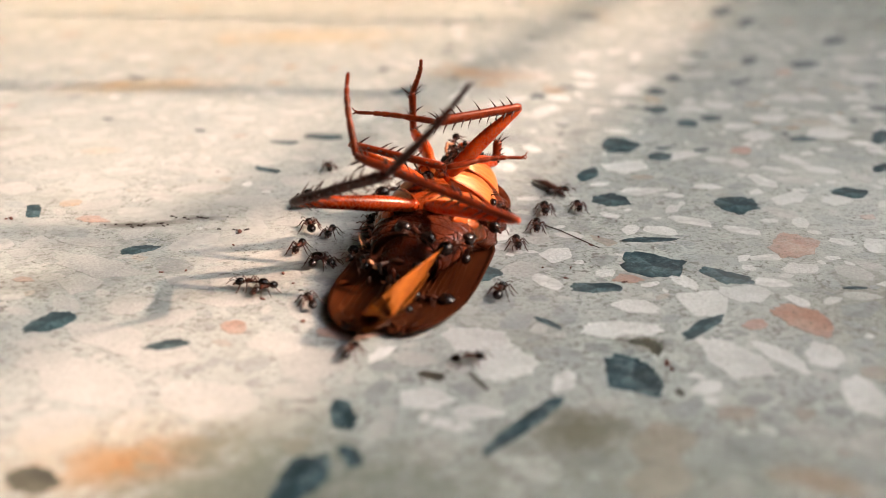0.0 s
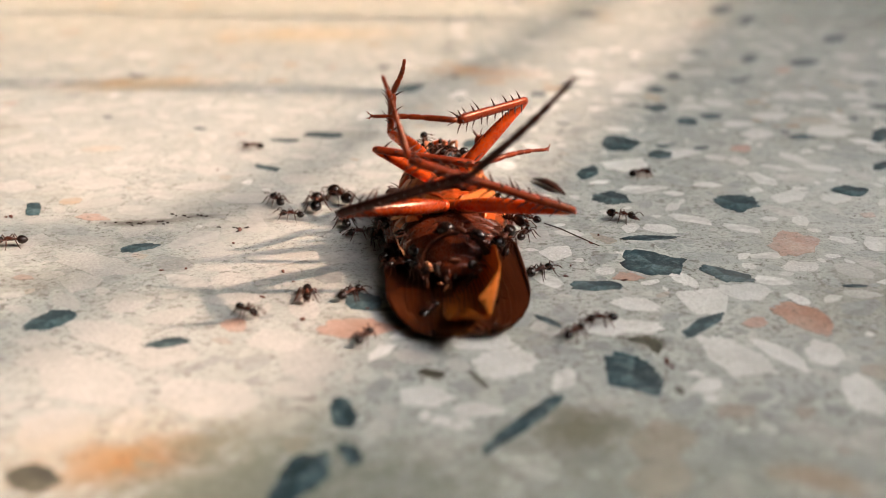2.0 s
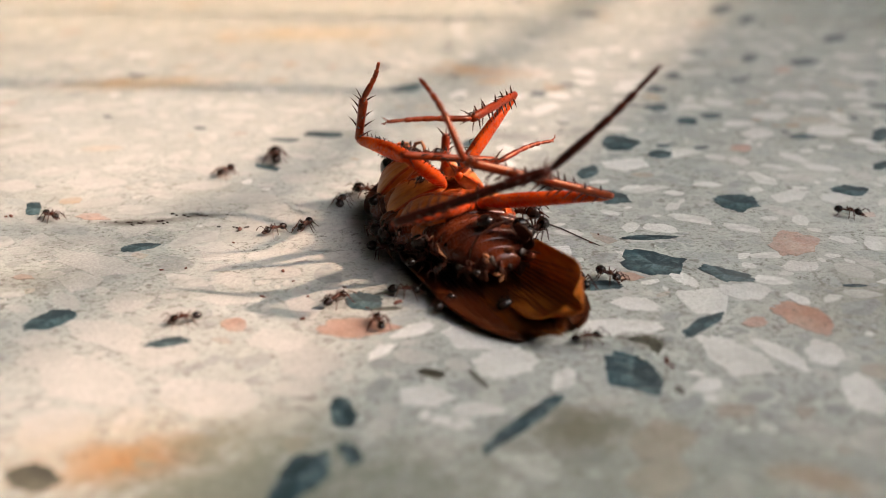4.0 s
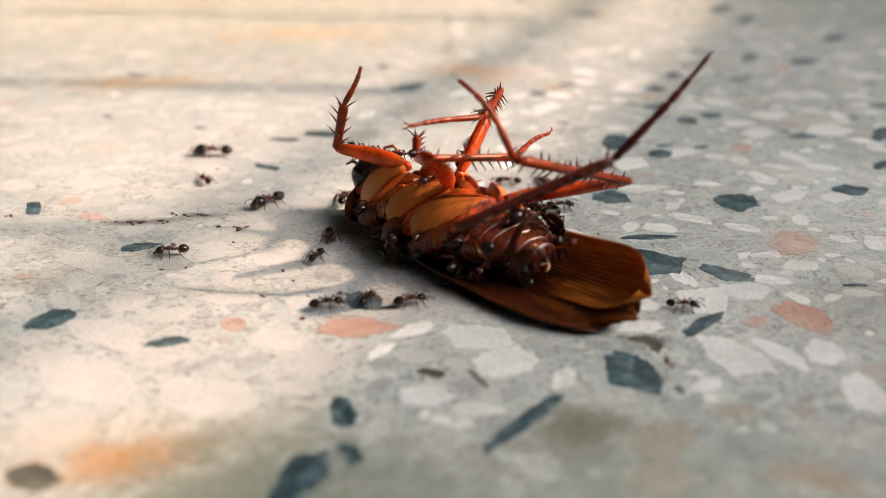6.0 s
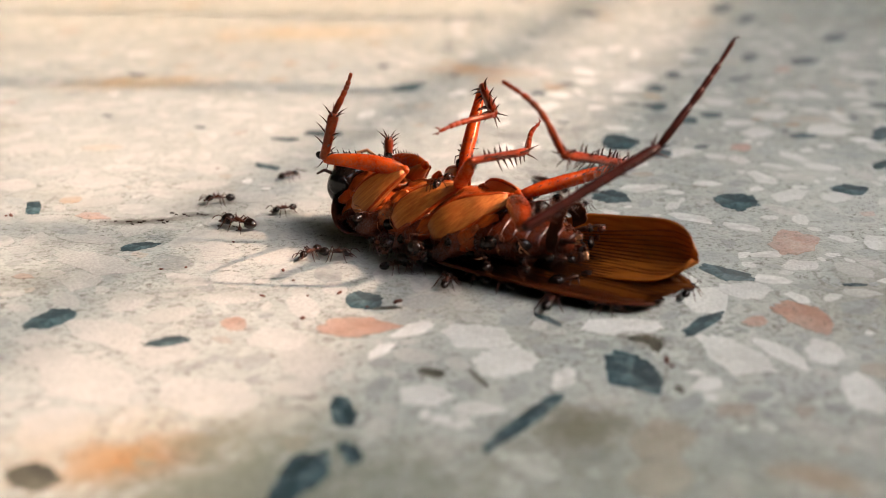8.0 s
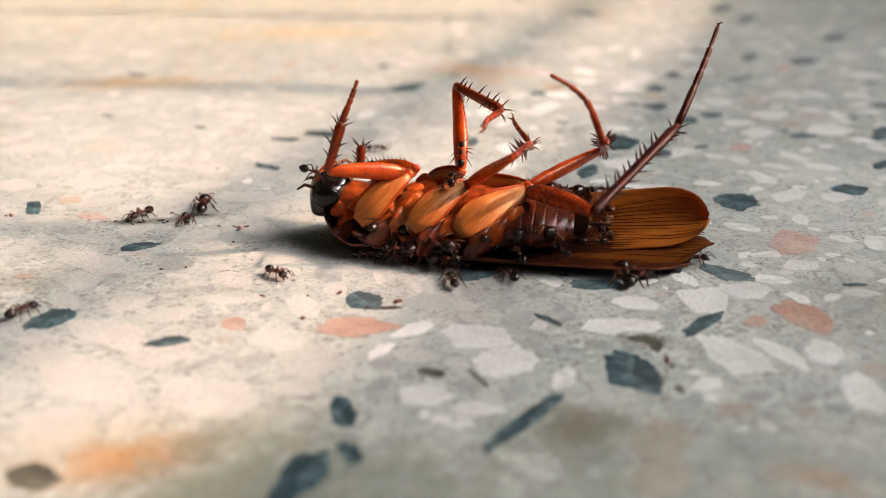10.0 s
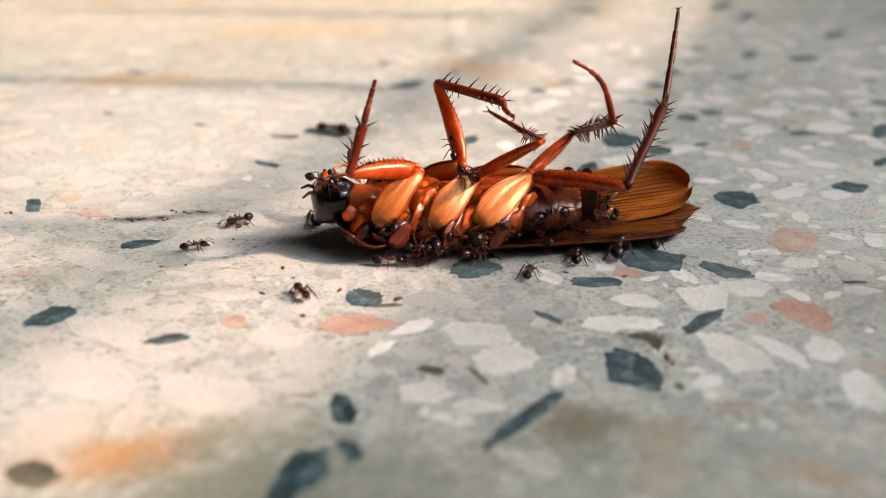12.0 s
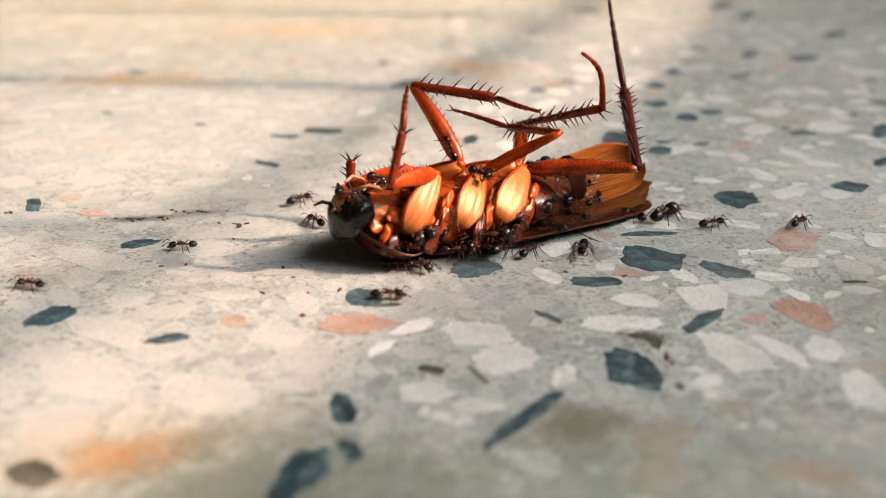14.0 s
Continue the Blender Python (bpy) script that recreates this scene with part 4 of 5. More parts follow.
chip("dark", 70.0, 105.3, 5.7, 5.2, 22, 2.1)
chip("dark", 57.3, 137.2, 8.6, 6.9, 41, 4.5)
chip("dark", -46.7, 75.0, 3.1, 2.5, -15, -0.7)
chip("dark", -44.6, 50.5, 1.8, 1.3, -19, -0.4)
chip("pink", -6.6, -14.8, 7.5, 4.1, 2, -0.1)
chip("pink", -16.6, -14.0, 2.3, 2.7, -16, -0.6)
chip("pink", 33.1, 4.1, 5.8, 6.8, 12, 1.7)
chip("pink", 29.0, -12.4, 6.0, 4.5, -49, -1.0)
chip("pink", 24.8, -13.6, 2.4, 2.0, 7, 0.4)
chip("pink", -35.0, 11.1, 4.1, 2.1, -7, -0.4)
chip("pink", 53.4, 79.3, 3.4, 4.1, 21, 1.5)
chip("pink", -36.6, -4.4, 2.1, 1.3, 0, -0.2)
chip("pink", 42.7, 11.7, 1.8, 1.5, 0, 0.3)
chip("pink", 16.2, -4.3, 3.2, 2.1, -5, 0.1)
chip("pink", -25.6, 42.2, 2.1, 1.6, 7, -0.0)
chip("pink", 35.8, 35.5, 2.7, 3.4, 0, 0.4)
chip("rust", 3.7, 79.9, 4.6, 4.6, 0, 0.0)
chip("rust", 16.5, 66.9, 3.8, 3.5, 5, 0.3)
chip("rust", -24.9, 71.9, 3.8, 3.0, 0, -0.2)
chip("rust", -39.7, 72.5, 3.4, 3.5, 7, -0.2)
chip("rust", -38.0, 104.2, 5.2, 4.2, 0, -0.4)
chip("rust", -38.8, 16.1, 2.8, 2.3, 19, -0.0)
chip("rust", -52.1, 140.0, 4.7, 6.5, 0, -0.7)
chip("rust", -29.6, 111.9, 4.2, 4.0, 16, 0.3)
chip("rust", -11.7, 99.5, 3.1, 3.4, 19, 0.5)
chip("rust", 7.3, 71.4, 5.3, 3.3, 12, 0.4)
chip("tan", 14.3, -31.5, 5.8, 5.6, 17, 1.1)
chip("tan", 19.9, -27.7, 2.9, 2.1, 6, 0.3)
chip("white", 21.9, -20.1, 6.6, 5.8, -42, -1.0)
chip("white", 25.3, -19.2, 6.2, 2.2, -59, -0.7)
chip("white", 28.7, -19.0, 3.1, 4.4, -21, 0.0)
chip("white", 25.6, -7.5, 4.9, 3.9, -3, 0.4)
chip("white", 2.7, -16.4, 6.0, 4.6, -6, -0.1)
chip("white", 4.7, -20.5, 5.4, 5.8, 2, 0.2)
chip("cream", -9.6, -20.5, 6.1, 6.7, -16, -1.1)
chip("white", -4.6, -18.6, 3.7, 1.5, 55, 0.6)
chip("white", -1.0, -25.6, 4.5, 3.6, 0, -0.0)
chip("white", 5.5, -34.4, 4.5, 3.4, -17, -0.2)
chip("white", 0.7, -29.3, 3.2, 1.8, -7, -0.1)
chip("white", 29.3, -25.6, 5.8, 3.7, -77, -1.5)
chip("white", 15.9, -10.1, 4.3, 2.9, -11, 0.0)
chip("white", 14.1, -14.6, 7.3, 3.5, 5, 0.4)
chip("cream", -30.8, -1.5, 13.0, 4.2, -30, -1.8)
chip("cream", -26.2, 21.0, 6.8, 3.4, 5, -0.2)
chip("cream", -15.1, 0.4, 6.2, 4.5, 4, -0.2)
chip("cream", -20.5, 16.9, 7.4, 3.7, 3, -0.2)
chip("white", 36.5, 17.8, 4.4, 5.2, 2, 0.9)
chip("white", 41.4, 16.8, 3.5, 3.5, 6, 0.8)
chip("white", 49.3, 43.7, 6.0, 6.8, 0, 1.1)
chip("white", 39.6, 42.3, 4.6, 5.7, 3, 0.9)
chip("white", 20.9, 28.8, 6.1, 5.7, 4, 0.6)
chip("white", 28.1, 33.4, 5.7, 4.8, -5, 0.3)
chip("cream", -26.6, -15.6, 8.8, 4.7, -23, -1.6)
chip("cream", -12.5, -16.8, 5.6, 4.2, 2, -0.2)
chip("cream", -25.1, -23.5, 9.1, 6.8, -16, -1.9)
chip("cream", -16.2, -26.0, 8.6, 5.8, -16, -1.2)
chip("cream", -25.3, -30.1, 5.8, 6.1, 30, 0.3)
chip("cream", -11.4, -29.3, 6.0, 3.7, 18, 0.2)
chip("white", 38.3, 58.2, 4.6, 5.3, -8, 0.2)
chip("white", 43.8, 51.0, 5.4, 4.7, 3, 0.8)
chip("white", 14.3, -3.0, 2.0, 1.8, 7, 0.2)
chip("white", 31.8, -1.8, 3.5, 2.7, 0, 0.4)
chip("tan", 13.1, -36.1, 4.8, 4.0, 15, 0.7)
chip("grey", -2.8, -36.7, 4.2, 3.6, 17, 0.3)
chip("white", -2.4, -15.2, 4.6, 2.2, 42, 0.6)
chip("cream", -31.5, -5.6, 4.6, 4.4, -20, -0.5)
chip("cream", -33.4, 4.6, 6.4, 2.6, -4, -0.4)
chip("cream", -25.9, -9.6, 4.4, 4.6, 20, 0.3)
chip("cream", -18.0, -9.0, 6.5, 2.8, 3, 0.2)
chip("cream", -20.6, 2.0, 4.4, 5.2, 10, -0.3)
chip("cream", -50.2, 35.3, 6.6, 5.2, 0, -0.4)
chip("cream", -15.9, 24.0, 5.0, 4.0, 6, 0.1)
chip("cream", -20.9, -19.4, 5.6, 4.2, 12, -0.3)
chip("cream", -29.6, -20.0, 4.4, 3.6, -12, -0.2)
chip("cream", -38.0, 22.0, 7.0, 4.6, 3, -0.3)
chip("cream", -10.4, -24.8, 5.0, 2.6, 8, 0.2)
chip("moss", 15.0, -16.8, 1.7, 0.9, -20, -0.1)
chip("grey", -5.0, -7.6, 3.9, 1.6, 14, 0.1)
chip("moss", -4.9, -11.1, 3.5, 0.9, 6, 0.0)
chip("moss", -0.9, -22.3, 2.4, 1.3, -21, -0.2)
chip("moss", 2.6, -23.3, 3.3, 0.5, -63, -0.2)
chip("white", 20.9, -4.7, 3.9, 2.1, -54, -0.7)


# ---------------------------------------------------------------- the lesser chips between them
def fits(x, y, r):
    for sx, sy, a, b, turn in SEATS:
        dx, dy = x - sx, y - sy
        c, s = math.cos(turn), math.sin(turn)
        u, v = (dx * c + dy * s) / (a + r * 0.85), (-dx * s + dy * c) / (b + r * 0.85)
        if u * u + v * v < 1:
            return False
    return True


SORTS = ("white", "cream", "grey", "tan", "dark", "pink", "rust")


def scatter():
    rnd = random.Random(11)
    shapes = {}
    for kind in SORTS:
        shapes[kind] = []
        for i in range(7):
            bm = bmesh.new()
            chip_bm(bm, 1.0, rnd.uniform(0.45, 0.8), rnd.uniform(-0.12, 0.12), i * 13 + 5)
            me = mesh_of(bm, "stone_chip", STONE[kind])
            me.polygons.foreach_set("use_smooth", [False] * len(me.polygons))
            shapes[kind].append(me)
    rest = {k: bmesh.new() for k in shapes}
    made = 0
    cells = {}
    for size_lo, size_hi, tries in ((3.4, 6.0, 2600), (2.0, 3.4, 4200), (1.0, 2.0, 6000)):
        for _ in range(tries):
            y = -46 + 300 * rnd.random() ** 1.7
            half = 32 + (y + 46) * 0.42
            x = rnd.uniform(-half, half)
            size = rnd.uniform(size_lo, size_hi)
            r = size * 0.40
            key = (int(x // 8), int(y // 8))
            close = [q for i in (-1, 0, 1) for j in (-1, 0, 1) for q in cells.get((key[0] + i, key[1] + j), ())]
            if any((x - qx) ** 2 + (y - qy) ** 2 < (r + qr) ** 2 * 0.92 for qx, qy, qr in close) or not fits(x, y, r):
                continue
            cells.setdefault(key, []).append((x, y, r))
            far = y > 30
            east = x > 2
            # mix follows the light: toned marble in sun, extra slate for dim far right
            kind = rnd.choices(SORTS, ((9 if y < -12 else 46) if east else 2, 12 if east else 56, 50 if east else 26, 4, 11 if far and x > 0 else (1.2 if far else 0.0), 1.0 if far else 0.0, 3 if far else 0.0))[0]
            turn = rnd.uniform(0, 360)
            if made < 185 and y < 60 and size > 2.2:
                ob = new("stone_chip", rnd.choice(shapes[kind]))
                ob.parent = floor
                ob.matrix_basis = pose(x * MM, y * MM, -rnd.random() * 0.00001, 0, 0, turn) @ Matrix.Diagonal((size, size, 1, 1))
                made += 1
            else:
                chip_bm(rest[kind], size, size * rnd.uniform(0.45, 0.8), 0, rnd.random(), pose(x * MM, y * MM, -rnd.random() * 0.00001, 0, 0, turn))
    for kind, bm in rest.items():
        ob = part("chip_rest", bm, STONE[kind], floor)
        ob.data.polygons.foreach_set("use_smooth", [False] * len(ob.data.polygons))
        tagged(ob, kind="stuff")


scatter()


# crumbs and a dry sliver on the floor
def crumb(x, y, size, seed, stretch=1.5, turn=0.0, mat=CRUMB):
    bm = bmesh.new()
    ball(bm, (0, 0, 0), (size * stretch * MM / U / 2, size * MM / U / 2, size * 0.7 * MM / U / 2), None, 9, 6, 0.6, seed)
    ob = tagged(part("crumb", bm, mat), "tiny dark red-brown crumb lying on the terrazzo" if mat is CRUMB else "black grain of grit on the terrazzo", "crumb", group="crumbs on the floor")
    ob.matrix_world = pose(x * MM, y * MM, size * 0.3 * MM, 0, 0, turn)


crumb(-11.2, -13.2, 0.35, 1.0, 1.20, 0)
crumb(-3.7, -10.0, 0.45, 2.0, 1.90, 47)
crumb(-19.7, 7.3, 0.4, 3.0, 2.60, 94)
crumb(-19.7, 3.8, 0.2, 4.0, 1.55, 141)
crumb(-24.9, -2.9, 0.2, 5.0, 2.25, 8)
crumb(-22.8, -2.5, 0.25, 6.0, 1.20, 55)
crumb(-14.1, -3.2, 0.3, 7.0, 1.90, 102)
crumb(-15.1, -8.7, 0.25, 8.0, 2.60, 149)
crumb(-12.9, -5.4, 0.2, 9.0, 1.55, 16)
crumb(-8.7, -8.1, 0.3, 10.0, 2.25, 63)
crumb(-11.3, -8.7, 0.22, 11.0, 1.20, 110)
crumb(-6.2, -11.0, 0.2, 12.0, 1.90, 157)
crumb(15.7, -5.1, 0.22, 13.0, 2.60, 24)
crumb(11.4, -1.8, 0.2, 14.0, 1.55, 71)
crumb(-43.2, 11.1, 0.35, 15.0, 2.25, 118)
crumb(-43.7, 11.0, 0.25, 16.0, 1.20, 165)
crumb(-25.5, 26.9, 0.2, 17.0, 1.90, 32)
crumb(16.5, -20.5, 0.35, 18.0, 2.60, 79)
crumb(16.7, -21.4, 0.25, 19.0, 1.55, 126)
crumb(10.7, -4.2, 0.2, 20.0, 2.25, 173)
crumb(8.9, -1.8, 0.2, 21.0, 1.20, 40)
crumb(14.9, 6.0, 0.2, 22.0, 1.90, 87)
crumb(13.9, 3.8, 0.2, 23.0, 2.60, 134)


def grit():
    """Dark grains trodden into the worn line in the terrazzo."""
    rnd = random.Random(77)
    for cx, cy, wide, deep, many in ((-30.4, 9.4, 1.5, 0.35, 16), (-24.4, 11.4, 1.4, 0.25, 10), (-20.0, 8.2, 1.6, 0.3, 6)):
        for i in range(many):
            crumb(cx + rnd.gauss(0, wide), cy + rnd.gauss(0, deep), rnd.uniform(0.10, 0.24), 30.0 + i * 1.7 + cx, rnd.uniform(1.3, 3.0), rnd.uniform(-40, 40), DARK)



grit()


def sliver():
    bm = bmesh.new()
    tube(bm, [Vector(p) * MM / U for p in ((10.0, 23.2, 0.25), (11.0, 21.5, 0.5), (12.0, 19.6, 0.45), (12.9, 17.9, 0.15))], [(0.12, 0.08), (0.5, 0.2), (0.42, 0.18), (0.08, 0.06)], (1, 1, 0), 8)
    tagged(part("husk", bm, SPINE), "thin dark husk lying on the terrazzo", "husk")
    bm = bmesh.new()
    tube(bm, [Vector(p) * MM / U for p in ((10.0, 9.2, 0.06), (11.4, 7.6, 0.1), (13.0, 5.2, 0.1), (14.6, 3.0, 0.07))], [0.045, 0.05, 0.05, 0.03], (0, 0, 1), 6)
    tagged(part("fibre", bm, SPINE), "fine dark fibre lying on the terrazzo", "fibre")


sliver()


# ---------------------------------------------------------------- what moves
# seconds, x, y, z in millimetres, turns about x, y and z in degrees
ROACH_ROWS = (
    (0, -0.92, 2.05, 0.86, -0.9, 1.8, 77.0),
    (0.5, -0.60, 1.64, 0.91, -1.1, 1.6, 80.4),
    (1, -0.27, 1.80, 0.82, -1.4, 1.5, 85.3),
    (1.5, 0.20, 1.05, 0.92, -0.9, 1.8, 89.8),
    (2, 0.58, 1.39, 0.96, -0.7, 1.7, 93.1),
    (2.5, 0.68, 1.65, 0.87, -1.2, 1.8, 96.6),
    (3, 0.83, 0.81, 1.10, -0.3, 1.9, 101.3),
    (5.5, 2.02, 0.84, 1.18, -1.1, 1.4, 125.1),
    (6, 2.09, 0.10, 1.37, -0.6, 1.5, 128.3),
    (6.5, 2.29, 0.33, 1.38, -0.5, 1.3, 132.2),
    (7, 2.62, 0.43, 1.43, -1.0, 1.1, 137.7),
    (7.5, 2.87, 0.46, 1.48, -1.4, 0.9, 141.9),
    (8, 2.90, 0.53, 1.39, -1.7, 0.7, 146.6),
    (10.5, 3.62, 2.88, 1.13, -0.3, -0.3, 175.7),
    (11, 3.75, 3.50, 1.12, 0.0, -0.0, 180.0),
    (11.5, 3.78, 3.68, 1.09, 0.5, -0.2, 182.9),
    (12, 3.89, 4.26, 1.04, 0.7, -0.5, 188.6),
    (12.5, 3.69, 4.94, 0.94, -0.0, -1.0, 198.3),
    (13, 3.70, 5.52, 0.87, 0.5, -1.1, 202.8),
    (13.5, 3.86, 5.88, 0.76, 0.4, -1.3, 209.7),
    (14, 3.75, 5.56, 0.88, 0.2, -1.4, 211.9),
)


def roach_poses():
    return [(t, pose(x * MM, y * MM, z * MM, rx, ry, rz)) for t, x, y, z, rx, ry, rz in ROACH_ROWS]


def motions():
    walk(roach, roach_poses())
    # the wings sag to the floor while the body leans, and rise again: seconds, degrees
    root = Matrix.Translation(Vector((6.0, 0, -0.6)) * U)
    covers = ((0, 1.5), (2.5, 1.5), (3, 2.2), (5.5, 2.7), (6.5, 2.7), (8, 1.6), (10.5, 0.3), (12, 0.0), (14, 0.0))
    hind = ((0, 2.4), (2.5, 2.4), (3, 2.8), (5.5, 3.2), (6.5, 3.0), (8, 1.7), (10.5, 0.3), (12, 0.0), (14, 0.0))
    walk(BELLY[0], [(t, belly_lean(t)) for t, a in DROOP])
    for wing in WINGS:
        sag = covers if wing.name.startswith("wing_cover") else hind
        walk(wing, [(t, root @ pose(0, 0, 0, 0, -a, 0) @ root.inverted()) for t, a in sag])
    # ants that cling to the dead insect
    ride("major", 6.3, 3.8, 1.2, 70, 0, 10)
    ride("major", 2.4, 4.2, 0.8, 60, 0, 150)
    ride("major", -4.6, 3.6, 1.5, 55, 0, 20)
    ride("minor", -8.4, 2.4, 1.0, 40, 0, 200)
    ride("major", -2.0, -3.7, 2.0, -55, 0, 250)
    ride("minor", 4.0, -4.0, 2.2, -60, 0, 30)
    ride("minor", 8.6, -0.8, 4.2, 0, 0, 80)
    ride("minor", 9.4, 0.4, 4.4, 0, 0, 210)
    ride("minor", 7.3, 0.2, 3.6, 0, 0, 330)
    ride("minor", 1.4, 1.6, 4.4, 25, 0, 100)
    ride("major", -6.2, -0.6, 3.0, 0, 0, 60)
    ride("minor", 2.0, -1.9, 5.6, 0, -50, 270)
    ride("minor", 12.4, 0.9, 4.3, 30, 20, 190)
    ride("minor", 4.4, 4.1, 0.4, 50, 0, 250)
    ride("minor", -1.2, 4.2, 0.4, 60, 0, 30)
    ride("minor", 0.6, 4.3, 0.3, 55, 0, 80)
    ride("minor", -3.2, 4.3, 0.3, 60, 0, 300)
    ride("minor", -6.4, 3.5, 0.6, 50, 0, 120)
    ride("minor", 5.6, -4.1, 1.0, -60, 0, 200)
    ride("minor", -4.5, -3.9, 1.2, -55, 0, 10)
    ride("major", -5.6, -3.0, 2.4, -35, 0, 140)
    ride("minor", 5.4, 4.5, 0.2, 40, 0, 160)
    ride("minor", 3.2, 4.8, -0.2, 35, 0, 20)
    ride("minor", 1.8, 4.9, -0.2, 40, 0, 210)
    ride("minor", 8.6, 3.6, 0.4, 45, 0, 340)
    ride("minor", -0.4, 3.7, 1.5, 65, 0, 120)
    ride("minor", 7.6, 3.4, 1.6, 60, 0, 260)
    # ants on the floor
    crawl("minor", ((0, -12.9, 27.1, 101), (0.5, -13.5, 30.6, 106), (1, -13.9, 30.5, 136), (1.5, -15.4, 32.0, 162), (2.5, -34.6, 38.1, 171), (3, -48.8, 40.3, 175), (3.5, -59.7, 41.2, 246), (14, -61.5, 37.1, 246)))
    crawl("major", ((0, -5.0, 17.9, -155), (1.5, -5.6, 18.0, -155), (2, -10.6, 15.8, -239), (2.5, -10.9, 25.3, -195), (3, -20.8, 27.9, -279), (5.5, -16.5, 33.0, -195), (6, -26.8, 32.0, -179), (6.5, -41.0, 31.6, -200), (7, -43.8, 32.7, -183), (7.5, -51.4, 33.0, -174), (8, -56.3, 32.5, -174), (10.5, -56.3, 32.5, -90), (11, -50.2, 32.4, -8), (11.5, -20.8, 28.3, 60), (12, -13.8, 40.3, -24), (12.5, -1.5, 20.9, -42), (14, 1.0, 18.7, -42)))
    crawl("major", ((0, -14.3, 15.7, -98), (0.5, -15.0, 10.8, -14), (1, -11.8, 13.4, -98), (1.5, -12.6, 12.5, -182), (2, -12.9, 13.6, -266), (2.5, -9.2, 17.4, -350), (3, -6.5, 16.9, -266), (5.5, -15.2, 17.8, -182), (6, -17.8, 14.4, -129), (6.5, -17.7, 14.7, -129), (7, -17.8, 14.2, -45), (7.5, -15.8, 12.9, -125), (8, -19.7, 7.5, -209), (10.5, -24.3, 13.3, -293), (11, -13.4, 9.7, -377), (11.5, -13.2, 9.7, -401), (12, -12.2, 8.8, -450), (12.5, -12.2, 7.3, -409), (13, -7.0, 1.3, -389), (14, -4.3, -0.1, -389)))
    crawl("major", ((0, -1.1, -10.4, -22), (3, 4.4, -12.6, 54), (5.5, 7.9, -7.8, 16), (8, 10.9, -7.0, 17), (10.5, 16.1, -5.4, 101), (11, 13.3, -5.1, 51), (11.5, 14.1, -4.0, 65), (12, 15.9, -0.1, 78), (12.5, 16.8, 3.6, 83), (13, 17.2, 7.3, -1), (13.5, 17.0, 3.7, 49), (14, 21.7, 9.1, 49)))
    crawl("minor", ((0, 12.1, 18.6, 26), (0.5, 21.6, 23.3, 28), (1, 21.6, 23.6, 28), (1.5, 21.6, 23.3, 28), (2, 21.8, 24.2, 28), (2.5, 27.7, 27.4, -37), (3, 33.3, 23.1, -60), (5.5, 45.0, 2.7, 14), (14, 46.2, 3.0, 14)))
    crawl("minor", ((0, 10.3, 12.8, -92), (0.5, 10.2, 10.6, -8), (1, 13.0, 12.4, -68), (1.5, 13.5, 11.3, -14), (2, 17.7, 10.2, -28), (2.5, 22.0, 8.0, -112), (3, 13.3, -4.8, -28), (5.5, 16.1, -5.4, -112), (8, 13.1, -11.6, -28), (10.5, 17.8, -3.0, 56), (11, 18.1, -1.0, 67), (11.5, 18.6, -1.0, 75), (12, 19.4, 1.9, 89), (12.5, 19.4, 5.4, 91), (13, 19.3, 6.0, 83), (13.5, 19.5, 8.1, 131), (14, 18.7, 9.1, 131)))
    crawl("minor", ((0, 13.8, 13.7, -90), (0.5, 13.7, 7.3, -6), (1, 16.1, 9.9, -90), (1.5, 11.6, 3.3, -87), (2, 12.6, -13.9, -171), (2.5, 9.0, -11.9, -255), (3, 8.8, -8.8, -297), (5.5, 10.5, -5.4, -245), (6.5, 8.9, -1.8, -295), (8, 12.1, 5.2, -251), (10.5, 10.0, 11.6, -218), (14, 6.7, 14.1, -218)))
    crawl("minor", ((0, 9.1, 7.9, -94), (0.5, 9.0, 6.6, -73), (1, 10.7, 1.2, -136), (1.5, 7.9, -1.4, -220), (2, 7.7, 4.9, -293), (2.5, 8.2, 5.9, -276), (3, 8.5, 9.7, -291), (5.5, 10.2, 13.8, -375), (7, 14.8, 11.5, -291), (7.5, 13.0, 12.8, -375), (8, 14.0, 12.2, -293), (10.5, 16.7, 18.3, -377), (12, 20.4, 16.0, -405), (12.5, 24.5, 11.8, -461), (13, 23.3, 6.0, -459), (13.5, 23.6, 5.9, -375), (14, 25.9, 6.9, -338)))
    crawl("minor", ((0, 4.8, -8.2, 75), (0.5, 5.5, -5.6, 22), (1, 6.6, -5.1, 23), (1.5, 7.7, -4.7, 26), (2, 8.4, -4.2, 36), (2.5, 9.0, -3.7, 46), (3, 9.8, -2.9, -38), (5.5, 13.8, -13.4, -122), (6.5, 7.6, -11.6, -143), (7, 5.9, -12.8, -104), (7.5, 5.3, -15.2, -20), (8, 8.8, -11.1, 64), (10.5, 5.4, -5.0, 111), (11, 6.4, -4.9, 27), (11.5, 11.9, -2.2, 30), (12, 11.9, -1.7, 84), (12.5, 12.1, 0.2, 69), (13, 13.3, 3.2, 65), (13.5, 13.5, 3.3, -19), (14, 12.7, 0.3, -103)))
